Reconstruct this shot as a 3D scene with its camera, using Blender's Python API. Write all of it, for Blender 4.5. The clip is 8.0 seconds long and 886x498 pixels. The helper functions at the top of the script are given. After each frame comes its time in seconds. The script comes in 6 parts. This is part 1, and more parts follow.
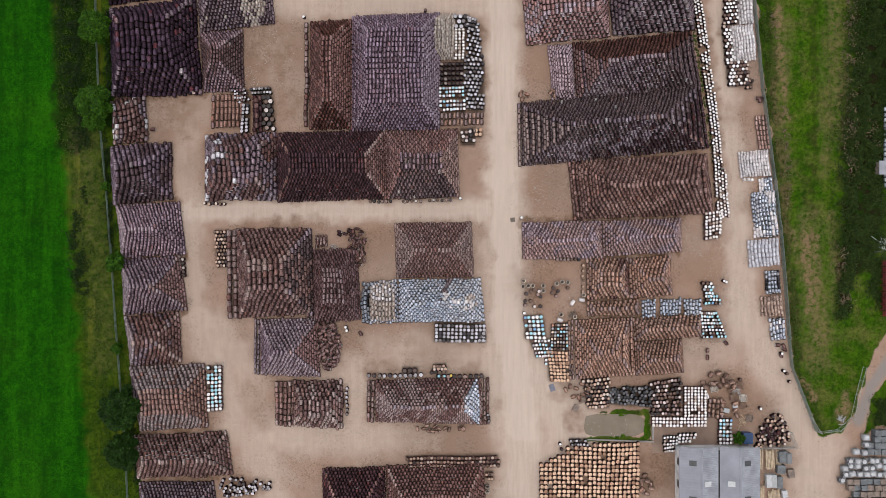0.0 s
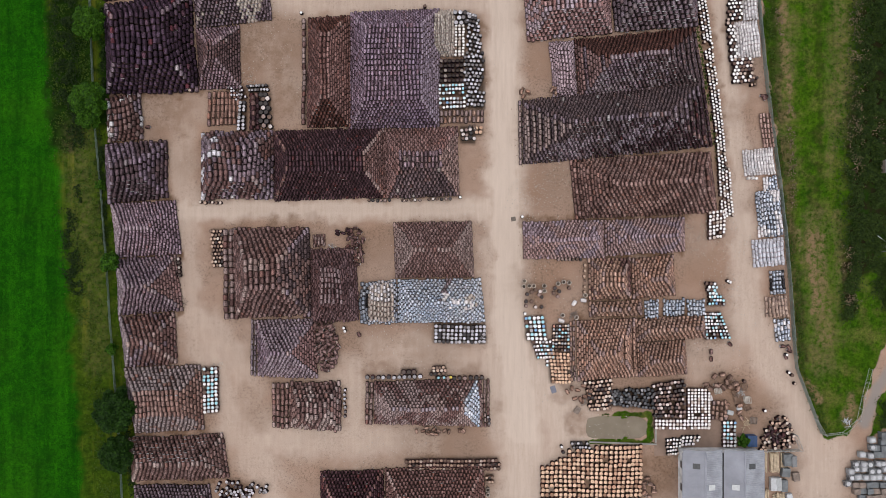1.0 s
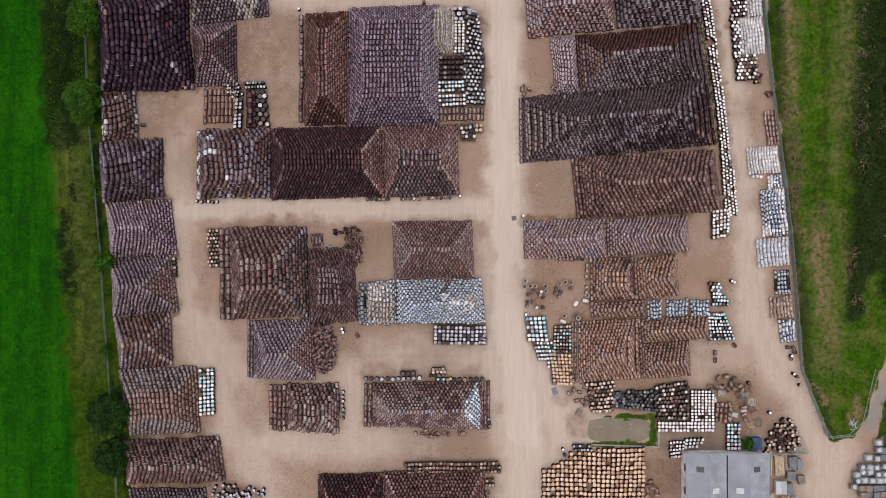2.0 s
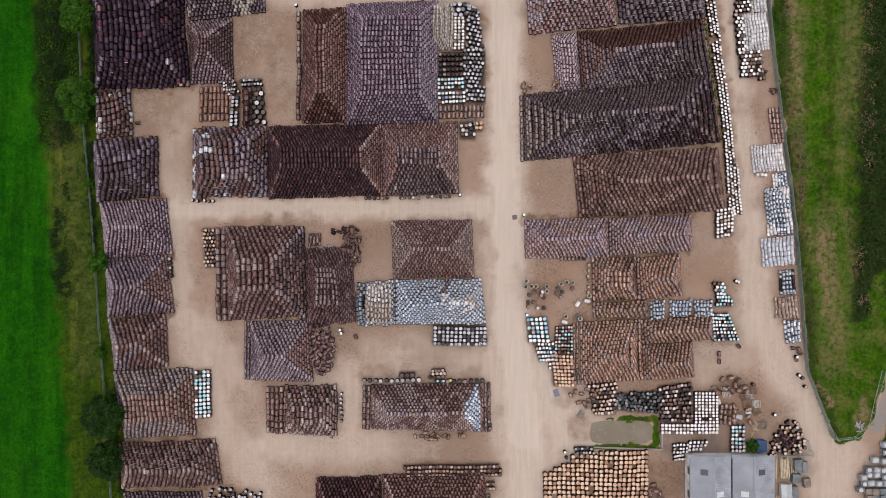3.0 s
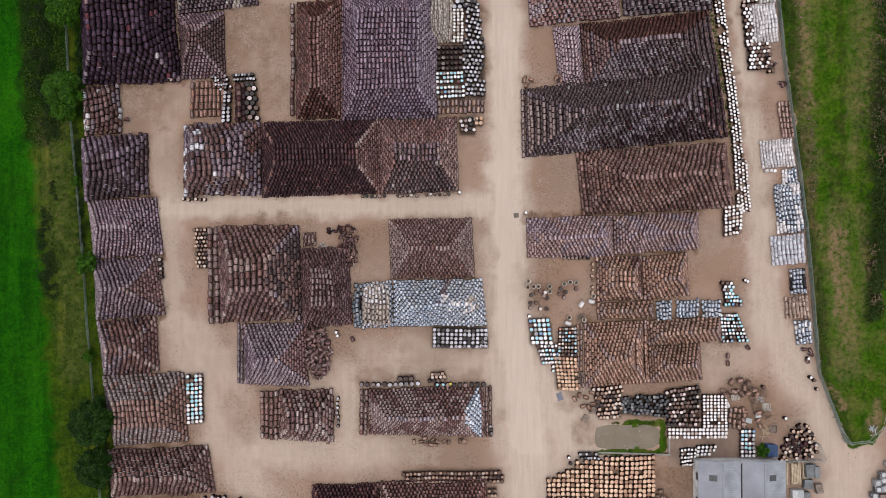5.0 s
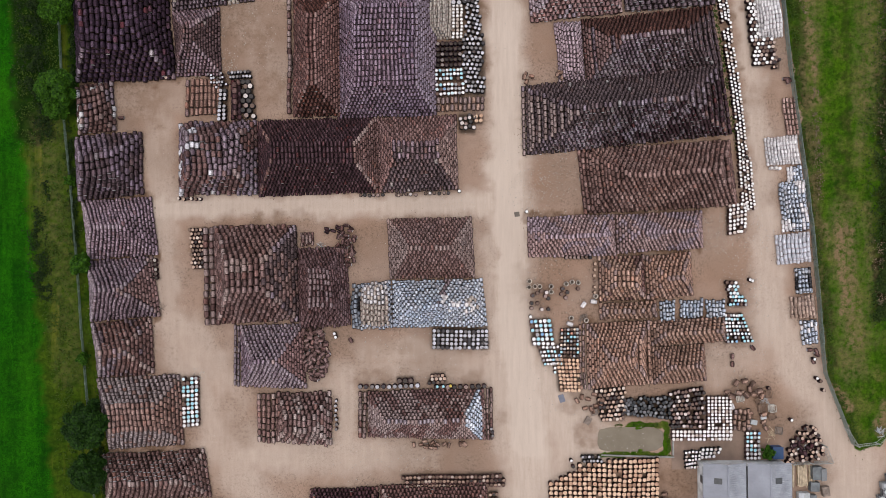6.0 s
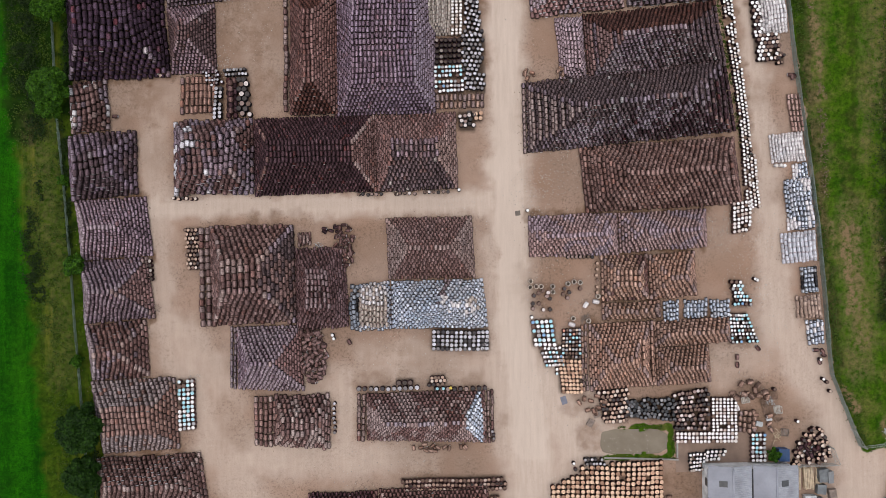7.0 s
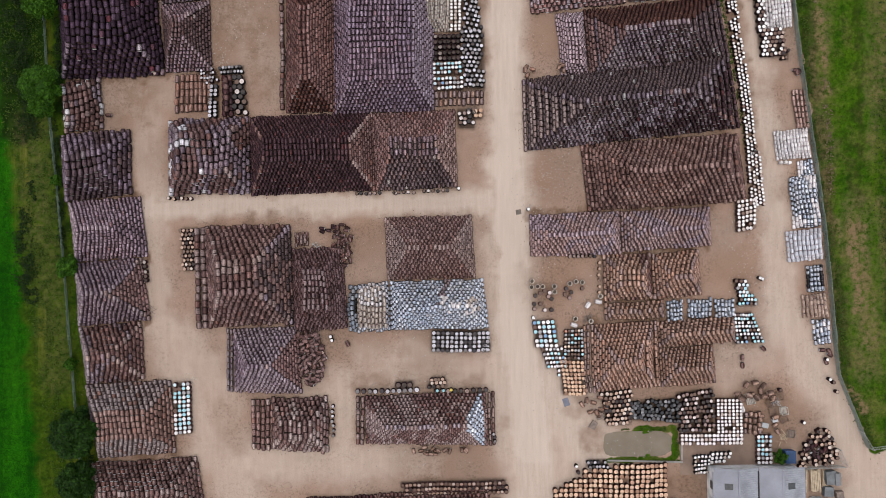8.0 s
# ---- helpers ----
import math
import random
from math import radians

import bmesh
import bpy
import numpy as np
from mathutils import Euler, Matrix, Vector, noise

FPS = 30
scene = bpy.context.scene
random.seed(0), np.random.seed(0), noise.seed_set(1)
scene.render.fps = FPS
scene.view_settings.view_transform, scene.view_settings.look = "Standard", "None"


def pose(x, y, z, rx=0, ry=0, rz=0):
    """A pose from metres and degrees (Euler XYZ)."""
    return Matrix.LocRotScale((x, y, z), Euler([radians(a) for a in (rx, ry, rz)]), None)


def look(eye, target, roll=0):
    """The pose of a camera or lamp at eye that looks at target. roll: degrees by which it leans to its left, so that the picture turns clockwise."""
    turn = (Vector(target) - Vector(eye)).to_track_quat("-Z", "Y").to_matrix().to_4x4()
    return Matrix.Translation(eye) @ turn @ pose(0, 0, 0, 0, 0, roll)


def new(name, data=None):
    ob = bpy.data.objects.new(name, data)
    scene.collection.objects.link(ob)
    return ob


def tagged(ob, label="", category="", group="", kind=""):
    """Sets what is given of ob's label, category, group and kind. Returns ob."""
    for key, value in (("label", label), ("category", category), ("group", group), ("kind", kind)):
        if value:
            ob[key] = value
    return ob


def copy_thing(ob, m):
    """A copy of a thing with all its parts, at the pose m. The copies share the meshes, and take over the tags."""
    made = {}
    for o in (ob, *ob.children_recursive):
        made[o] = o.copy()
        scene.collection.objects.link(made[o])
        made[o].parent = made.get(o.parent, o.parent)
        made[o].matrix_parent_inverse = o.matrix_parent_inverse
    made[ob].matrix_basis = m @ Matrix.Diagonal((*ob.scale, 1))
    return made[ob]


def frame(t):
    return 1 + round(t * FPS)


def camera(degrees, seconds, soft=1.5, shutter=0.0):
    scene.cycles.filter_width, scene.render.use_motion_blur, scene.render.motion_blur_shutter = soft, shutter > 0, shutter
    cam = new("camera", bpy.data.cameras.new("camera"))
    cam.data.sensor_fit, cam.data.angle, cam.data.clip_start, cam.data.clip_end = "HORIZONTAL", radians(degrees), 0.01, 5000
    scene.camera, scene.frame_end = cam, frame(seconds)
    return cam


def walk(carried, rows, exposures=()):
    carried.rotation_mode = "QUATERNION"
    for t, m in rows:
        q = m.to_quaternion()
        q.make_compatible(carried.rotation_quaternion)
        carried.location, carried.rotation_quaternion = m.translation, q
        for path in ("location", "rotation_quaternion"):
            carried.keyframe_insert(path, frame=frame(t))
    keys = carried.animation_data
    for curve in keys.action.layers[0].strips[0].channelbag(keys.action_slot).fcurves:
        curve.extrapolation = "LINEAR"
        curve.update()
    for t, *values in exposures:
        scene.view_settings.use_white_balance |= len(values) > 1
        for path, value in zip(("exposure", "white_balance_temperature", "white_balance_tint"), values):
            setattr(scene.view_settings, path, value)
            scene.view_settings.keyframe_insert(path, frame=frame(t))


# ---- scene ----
# The drone sinks straight down over the yard.
cam = camera(60.7, 8.0, soft=0.45)
PATH = [
    (0.0, pose(0.000, -0.000, 139.300, 0.013, 0.029, 0.000)),
    (0.5, pose(0.042, -0.074, 138.255, 0.029, 0.033, 0.013)),
    (1.0, pose(0.083, -0.148, 137.212, 0.045, 0.037, 0.017)),
    (1.5, pose(0.124, -0.222, 136.169, 0.063, 0.041, 0.012)),
    (2.0, pose(0.165, -0.296, 135.127, 0.081, 0.045, -0.001)),
    (2.5, pose(0.205, -0.371, 134.086, 0.100, 0.049, -0.022)),
    (3.0, pose(0.245, -0.446, 133.045, 0.120, 0.053, -0.052)),
    (3.5, pose(0.284, -0.521, 132.006, 0.140, 0.057, -0.090)),
    (4.0, pose(0.323, -0.597, 130.968, 0.162, 0.062, -0.137)),
    (4.5, pose(0.361, -0.672, 129.930, 0.184, 0.066, -0.192)),
    (5.0, pose(0.399, -0.748, 128.894, 0.208, 0.070, -0.256)),
    (5.5, pose(0.437, -0.824, 127.858, 0.232, 0.074, -0.328)),
    (6.0, pose(0.474, -0.901, 126.823, 0.257, 0.079, -0.409)),
    (6.5, pose(0.511, -0.977, 125.789, 0.283, 0.083, -0.498)),
    (7.0, pose(0.547, -1.054, 124.756, 0.309, 0.088, -0.595)),
    (7.5, pose(0.583, -1.131, 123.724, 0.337, 0.092, -0.701)),
    (8.0, pose(0.618, -1.209, 122.692, 0.365, 0.097, -0.816)),
]
walk(cam, PATH, [(0.0, 0.5, 6580, 9.4), (4.0, 0.54, 6560, 9.4), (8.0, 0.54, 6540, 9.4)])

# Light: a bright overcast sky with a veiled sun in the south.
SUN_UP, SUN_TURN = 83.0, 195.0
world = bpy.data.worlds.new("world")
scene.world = world
world.use_nodes = True
sky = world.node_tree.nodes.new("ShaderNodeTexSky")
sky.sky_type, sky.sun_disc = "NISHITA", False
sky.sun_elevation, sky.sun_rotation = radians(SUN_UP), radians(SUN_TURN)
sky.air_density, sky.dust_density, sky.ozone_density = 1.0, 4.0, 1.0
back = world.node_tree.nodes["Background"]
world.node_tree.links.new(sky.outputs[0], back.inputs[0])
back.inputs[1].default_value = 0.05
lamp = bpy.data.lights.new("sun", "SUN")
lamp.energy, lamp.angle, lamp.color = 1.7, radians(150), (1.0, 0.965, 0.94)
a, e = radians(SUN_TURN), radians(SUN_UP)
sun = new("sun", lamp)
sun.matrix_world = look((math.sin(a) * math.cos(e) * 300, math.cos(a) * math.cos(e) * 300, math.sin(e) * 300), (0, 0, 0))


# ---- materials ----
class Nodes:
    """A small helper to write node materials."""

    def __init__(self, name, rough=0.8, metal=0.0):
        self.mat = bpy.data.materials.new(name)
        self.mat.use_nodes = True
        self.tree = self.mat.node_tree
        self.bsdf = self.tree.nodes["Principled BSDF"]
        self.bsdf.inputs["Roughness"].default_value = rough
        self.bsdf.inputs["Metallic"].default_value = metal
        self.bsdf.inputs["Specular IOR Level"].default_value = 0.45

    def put(self, socket, value):
        if isinstance(value, bpy.types.NodeSocket):
            self.tree.links.new(value, socket)
        elif isinstance(value, (tuple, list)) and len(value) == 3 and socket.type == "RGBA":
            socket.default_value = (*value, 1)
        else:
            socket.default_value = value

    def node(self, kind, **values):
        n = self.tree.nodes.new(kind)
        for key, value in values.items():
            self.put(n.inputs[key.replace("_", " ")], value)
        return n

    def math(self, op, a, b=0.0, c=0.0):
        n = self.tree.nodes.new("ShaderNodeMath")
        n.operation = op
        for i, v in enumerate((a, b, c)):
            self.put(n.inputs[i], v)
        return n.outputs[0]

    def mix(self, f, a, b, mode="MIX"):
        n = self.tree.nodes.new("ShaderNodeMix")
        n.data_type, n.blend_type = "RGBA", mode
        self.put(n.inputs[0], f), self.put(n.inputs[6], a), self.put(n.inputs[7], b)
        return n.outputs[2]

    def noise(self, scale, detail=3.0, coords=None, rough=0.55):
        n = self.node("ShaderNodeTexNoise", Scale=scale, Detail=detail, Roughness=rough)
        self.tree.links.new(coords if coords else self.place(), n.inputs["Vector"])
        return n.outputs["Fac"]

    def place(self):
        return self.node("ShaderNodeNewGeometry").outputs["Position"]

    def span(self, v, lo, hi, to_lo=0.0, to_hi=1.0):
        n = self.node("ShaderNodeMapRange", Value=v)
        for i, x in enumerate((lo, hi, to_lo, to_hi)):
            n.inputs[i + 1].default_value = x
        return n.outputs[0]

    def ramp(self, f, stops, step=False):
        n = self.tree.nodes.new("ShaderNodeValToRGB")
        n.color_ramp.interpolation = "CONSTANT" if step else "LINEAR"
        while len(n.color_ramp.elements) < len(stops):
            n.color_ramp.elements.new(0.5)
        for el, (pos, col) in zip(n.color_ramp.elements, stops):
            el.position, el.color = pos, (*col, 1)
        self.put(n.inputs[0], f)
        return n.outputs[0]

    def attr(self, name):
        n = self.tree.nodes.new("ShaderNodeAttribute")
        n.attribute_name = name
        return n.outputs["Fac"]

    def chance(self):
        """A value of its own for each cask, whether an object or a loose island of a mesh."""
        ob = self.tree.nodes.new("ShaderNodeObjectInfo").outputs["Random"]
        isle = self.tree.nodes.new("ShaderNodeNewGeometry").outputs["Random Per Island"]
        return self.math("FRACT", self.math("MULTIPLY_ADD", isle, 7.31, ob))

    def finish(self, colour, bump=None, depth=0.02, rough=None, metal=None):
        self.put(self.bsdf.inputs["Base Color"], colour)
        if rough is not None:
            self.put(self.bsdf.inputs["Roughness"], rough)
        if metal is not None:
            self.put(self.bsdf.inputs["Metallic"], metal)
        if bump is not None:
            n = self.node("ShaderNodeBump", Height=bump)
            n.inputs["Distance"].default_value = depth
            self.tree.links.new(n.outputs[0], self.bsdf.inputs["Normal"])
        return self.mat


def stave_wood(name, stops, hoop=(0.012, 0.009, 0.009), rough=0.52, spread=0.52, reach=0.43, darkened=0.9, stain=1.0):
    """Weathered oak staves with iron hoops; stops: the colours among the casks."""
    n = Nodes(name, rough + 0.2)
    n.bsdf.inputs["Specular IOR Level"].default_value = 0.12
    r = n.chance()
    uv = n.node("ShaderNodeSeparateXYZ", Vector=n.tree.nodes.new("ShaderNodeUVMap").outputs[0])
    stave = n.node("ShaderNodeTexWhiteNoise")
    stave.noise_dimensions = "2D"
    cell = n.node("ShaderNodeCombineXYZ", X=n.math("FLOOR", n.math("MULTIPLY", uv.outputs[0], 20)), Y=n.math("MULTIPLY", r, 91.0))
    n.tree.links.new(cell.outputs[0], stave.inputs["Vector"])
    colour = n.mix(spread, stops[len(stops) // 2 - (len(stops) > 3)][1], n.ramp(r, stops))
    colour = n.mix(1.0, colour, n.ramp(stave.outputs["Value"], [(0, (0.78, 0.76, 0.75)), (1, (1.36, 1.34, 1.33))]), "MULTIPLY")
    colour = n.mix(n.span(n.noise(1.3, 4), 0.42, 0.75, 0, stain), colour, n.mix(1.0, colour, (0.55, 0.5, 0.5), "MULTIPLY"))
    colour = n.mix(n.span(n.noise(0.09, 2), 0.4, 0.7, 0, 0.5), colour, n.mix(1.0, colour, (1.25, 1.12, 1.0), "MULTIPLY"))
    # Mould and painted gap shade blotch the flanks raggedly; the upper staves stay pale.
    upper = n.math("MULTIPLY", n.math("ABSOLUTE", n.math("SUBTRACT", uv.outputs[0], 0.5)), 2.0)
    flank = n.math("MULTIPLY_ADD", n.math("SUBTRACT", 1.0, upper), 0.8, n.noise(6.0, 5, rough=0.72))
    mould_shade = n.math("MULTIPLY", n.span(flank, 0.53, 0.72), n.span(n.noise(0.6, 3), 0.3, 0.6, 0.7, 1.0))
    colour = n.mix(n.math("MULTIPLY", mould_shade, darkened), colour, n.mix(1.0, colour, (0.05, 0.042, 0.042), "MULTIPLY"))
    colour = n.mix(1.0, colour, n.tree.nodes.new("ShaderNodeObjectInfo").outputs["Color"], "MULTIPLY")
    far = n.math("ABSOLUTE", n.math("SUBTRACT", uv.outputs[1], 0.5))
    band = n.math("MAXIMUM", n.math("GREATER_THAN", far, reach), n.math("COMPARE", far, 0.31, 0.018))
    band = n.math("MAXIMUM", n.math("MULTIPLY", band, n.span(far, 0.34, 0.38, 0.3, 1.0)), n.math("MULTIPLY", n.math("COMPARE", far, 0.19, 0.022), 0.35))
    iron = n.mix(n.noise(5.0), hoop, (hoop[0] * 2.2, hoop[1] * 1.5, hoop[2] * 1.3))
    colour = n.mix(band, colour, iron)
    colour = n.mix(n.math("MULTIPLY", n.math("COMPARE", far, reach - 0.015, 0.01), 0.3), colour, (0.02, 0.015, 0.015))
    return n.finish(colour, n.noise(14.0, 4), 0.012)


def head_paint(name, stops, rough=0.6, step=True, grime=0.45):
    """Cask heads; stops: the colours among the casks."""
    n = Nodes(name, rough)
    n.bsdf.inputs["Specular IOR Level"].default_value = 0.2
    chance = n.chance()
    colour = n.ramp(chance, stops, step)
    rim = n.node("ShaderNodeSeparateXYZ", Vector=n.tree.nodes.new("ShaderNodeUVMap").outputs[0]).outputs[1]
    worn = n.ramp(n.math("FRACT", n.math("MULTIPLY", chance, 37.7)), [(0, (0.5, 0.46, 0.43)), (0.5, (0.85, 0.83, 0.82)), (1, (1.5, 1.45, 1.42))])
    colour = n.mix(n.math("MULTIPLY", n.math("GREATER_THAN", rim, 0.75), 0.75), colour, n.mix(1.0, colour, worn, "MULTIPLY"))
    dirt = n.span(n.noise(2.6, 5), 0.5, 0.78, 0, grime)
    colour = n.mix(dirt, colour, (0.16, 0.11, 0.08))
    return n.finish(colour, n.noise(20.0), 0.006)


def plain(name, colour, rough=0.7, metal=0.0, scale=1.5, spread=0.3, bump=0.006):
    n = Nodes(name, rough, metal)
    dark = tuple(c * (1 - spread) for c in colour)
    light = tuple(min(1, c * (1 + spread * 0.6)) for c in colour)
    c = n.mix(n.span(n.noise(scale, 4), 0.3, 0.72), dark, light)
    c = n.mix(n.span(n.noise(scale * 9, 3), 0.5, 0.8, 0, 0.35), c, dark)
    return n.finish(c, n.noise(scale * 14, 3), bump)


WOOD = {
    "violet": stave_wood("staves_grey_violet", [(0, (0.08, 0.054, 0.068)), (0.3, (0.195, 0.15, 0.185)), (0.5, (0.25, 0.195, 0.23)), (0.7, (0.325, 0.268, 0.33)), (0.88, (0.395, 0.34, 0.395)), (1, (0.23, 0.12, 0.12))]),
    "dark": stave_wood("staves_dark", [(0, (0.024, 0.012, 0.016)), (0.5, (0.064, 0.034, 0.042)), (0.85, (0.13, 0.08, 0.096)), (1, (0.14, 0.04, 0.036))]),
    "brown": stave_wood("staves_brown", [(0, (0.075, 0.043, 0.042)), (0.5, (0.185, 0.113, 0.108)), (0.85, (0.33, 0.225, 0.22)), (1, (0.25, 0.115, 0.09))], hoop=(0.03, 0.02, 0.018), darkened=0.8),
    "tan": stave_wood("staves_tan", [(0, (0.2, 0.135, 0.108)), (0.5, (0.4, 0.27, 0.216)), (0.85, (0.54, 0.395, 0.335)), (1, (0.45, 0.24, 0.165))], hoop=(0.036, 0.024, 0.021), darkened=0.76),
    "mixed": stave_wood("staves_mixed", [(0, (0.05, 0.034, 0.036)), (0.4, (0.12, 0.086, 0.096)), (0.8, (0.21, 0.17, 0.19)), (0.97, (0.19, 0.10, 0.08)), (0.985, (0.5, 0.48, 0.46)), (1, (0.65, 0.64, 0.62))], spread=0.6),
    "silver": stave_wood("staves_bleached_silver", [(0, (0.26, 0.33, 0.43)), (0.4, (0.58, 0.67, 0.8)), (0.8, (0.8, 0.86, 0.94)), (1, (0.42, 0.41, 0.4))], hoop=(0.016, 0.019, 0.024), rough=0.42, reach=0.372, darkened=0.68),
    "white": stave_wood("staves_white", [(0, (0.5, 0.5, 0.52)), (0.5, (0.7, 0.7, 0.72)), (1, (0.85, 0.86, 0.88))], hoop=(0.3, 0.32, 0.36), rough=0.5, darkened=0.28, stain=0.3),
    "striped": stave_wood("staves_white_dark_hoops", [(0, (0.45, 0.46, 0.48)), (0.5, (0.7, 0.71, 0.74)), (1, (0.88, 0.9, 0.93))], hoop=(0.03, 0.03, 0.035), rough=0.5, reach=0.4, darkened=0.55, stain=0.5),
    "cream": stave_wood("staves_cream", [(0, (0.36, 0.33, 0.30)), (0.5, (0.50, 0.47, 0.43)), (1, (0.6, 0.57, 0.52))], hoop=(0.22, 0.2, 0.19), darkened=0.5),
    "rose": stave_wood("staves_rose_grey", [(0, (0.14, 0.088, 0.084)), (0.5, (0.26, 0.17, 0.165)), (0.85, (0.38, 0.27, 0.265)), (1, (0.3, 0.15, 0.13))], hoop=(0.03, 0.02, 0.018), darkened=0.8),
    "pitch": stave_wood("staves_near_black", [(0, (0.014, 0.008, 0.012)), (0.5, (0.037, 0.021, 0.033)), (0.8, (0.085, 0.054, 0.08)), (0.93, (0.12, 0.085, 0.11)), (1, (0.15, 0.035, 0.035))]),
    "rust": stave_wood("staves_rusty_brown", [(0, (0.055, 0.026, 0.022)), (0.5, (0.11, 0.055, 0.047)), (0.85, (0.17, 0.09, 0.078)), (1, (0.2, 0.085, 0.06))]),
    "gloom": stave_wood("staves_dark_grey", [(0, (0.055, 0.037, 0.04)), (0.5, (0.10, 0.071, 0.077)), (0.85, (0.17, 0.125, 0.135)), (0.985, (0.18, 0.10, 0.085)), (0.992, (0.4, 0.39, 0.38)), (1, (0.66, 0.65, 0.64))], spread=0.5),
    "drift": stave_wood("staves_driftwood", [(0, (0.2, 0.145, 0.138)), (0.5, (0.33, 0.25, 0.24)), (1, (0.42, 0.34, 0.325))], hoop=(0.03, 0.02, 0.018), darkened=0.8),
    "ash": stave_wood("staves_pale_ash", [(0, (0.2, 0.165, 0.185)), (0.5, (0.3, 0.255, 0.285)), (1, (0.4, 0.35, 0.38))], hoop=(0.03, 0.02, 0.018), darkened=0.8),
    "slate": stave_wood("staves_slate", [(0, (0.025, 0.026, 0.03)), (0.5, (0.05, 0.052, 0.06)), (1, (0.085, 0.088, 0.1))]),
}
PALE_TAN, CREAM, WHITE = (0.62, 0.43, 0.30), (0.68, 0.56, 0.44), (0.82, 0.82, 0.82)
GREY, DARK, BROWN, CYAN, BLUE = (0.36, 0.37, 0.38), (0.05, 0.045, 0.045), (0.15, 0.10, 0.08), (0.36, 0.66, 0.74), (0.2, 0.38, 0.6)
HEAD = {
    "lying": head_paint("heads_of_lying_casks", [(0, (0.022, 0.014, 0.013)), (0.5, (0.045, 0.025, 0.022)), (0.82, (0.085, 0.042, 0.035)), (0.95, (0.5, 0.48, 0.46))]),
    "glint": head_paint("heads_partly_bleached", [(0, (0.03, 0.02, 0.018)), (0.4, (0.2, 0.17, 0.165)), (0.58, (0.5, 0.49, 0.49)), (0.74, (0.8, 0.8, 0.81))]),
    "pale": head_paint("heads_bleached", [(0, (0.3, 0.31, 0.33)), (0.6, (0.5, 0.5, 0.5))]),
    "white": head_paint("heads_white", [(0, WHITE), (0.62, (0.7, 0.67, 0.64)), (0.84, (0.5, 0.43, 0.38)), (0.95, (0.2, 0.14, 0.11))], grime=0.4),
    "whitebrown": head_paint("heads_white_and_brown", [(0, WHITE), (0.58, (0.5, 0.40, 0.34)), (0.78, BROWN), (0.94, DARK)]),
    "cyan": head_paint("heads_white_and_turquoise", [(0, WHITE), (0.36, CYAN), (0.6, (0.6, 0.75, 0.8)), (0.74, GREY), (0.86, BROWN), (0.95, BLUE)], grime=0.3),
    "mixed": head_paint("heads_mixed", [(0, BROWN), (0.3, GREY), (0.5, CREAM), (0.66, CYAN), (0.8, (0.10, 0.08, 0.075)), (0.93, (0.55, 0.28, 0.2))]),
    "tan": head_paint("heads_fresh_oak", [(0, PALE_TAN), (0.4, (0.7, 0.5, 0.35)), (0.68, (0.5, 0.31, 0.21)), (0.88, (0.3, 0.18, 0.12))], grime=0.85),
    "oak": head_paint("heads_oak_and_dark", [(0, (0.5, 0.36, 0.28)), (0.4, (0.2, 0.14, 0.11)), (0.7, (0.62, 0.54, 0.47)), (0.88, DARK)]),
    "slate": head_paint("heads_slate", [(0, (0.035, 0.04, 0.045)), (0.4, (0.10, 0.105, 0.115)), (0.7, (0.17, 0.175, 0.19)), (0.9, (0.3, 0.3, 0.31))]),
    "dusk": head_paint("heads_dusky", [(0, DARK), (0.25, BROWN), (0.5, (0.3, 0.22, 0.2)), (0.72, (0.62, 0.56, 0.54)), (0.9, (0.08, 0.07, 0.07))]),
    "grey": head_paint("heads_grey", [(0, (0.36, 0.355, 0.38)), (0.25, (0.5, 0.495, 0.53)), (0.5, (0.2, 0.19, 0.195)), (0.66, (0.58, 0.58, 0.64)), (0.84, (0.06, 0.055, 0.06))], grime=0.6),
    "turquoise": head_paint("heads_turquoise", [(0, CYAN)]),
    "yellow": head_paint("heads_yellow", [(0, (0.75, 0.6, 0.12))]),
    "dark": head_paint("heads_dark", [(0, (0.06, 0.05, 0.045)), (0.5, (0.12, 0.09, 0.08)), (0.8, (0.4, 0.36, 0.33))]),
    "open": head_paint("cask_inside_charred", [(0, (0.10, 0.085, 0.075)), (0.6, (0.16, 0.14, 0.125))]),
}


# ---- ground: one sheet, with bare earth, wheel tracks and dry grass ----
def seg_far(x, y, a, b):
    ax, ay = a
    dx, dy = b[0] - ax, b[1] - ay
    s = np.clip(((x - ax) * dx + (y - ay) * dy) / (dx * dx + dy * dy), 0, 1)
    return np.hypot(x - ax - s * dx, y - ay - s * dy)


def inside(x, y, poly):
    """Distance to a polygon's edge, positive inside."""
    hit, far = np.zeros(x.shape, bool), np.full(x.shape, 1e9)
    for (ax, ay), (bx, by) in zip(poly, poly[1:] + poly[:1]):
        far = np.minimum(far, seg_far(x, y, (ax, ay), (bx, by)))
        if ay != by:
            hit ^= ((ay > y) != (by > y)) & (x < (bx - ax) * (y - ay) / (by - ay) + ax)
    return np.where(hit, far, -far)


def soft(v, lo, hi):
    s = np.clip((v - lo) / (hi - lo), 0, 1)
    return s * s * (3 - 2 * s)


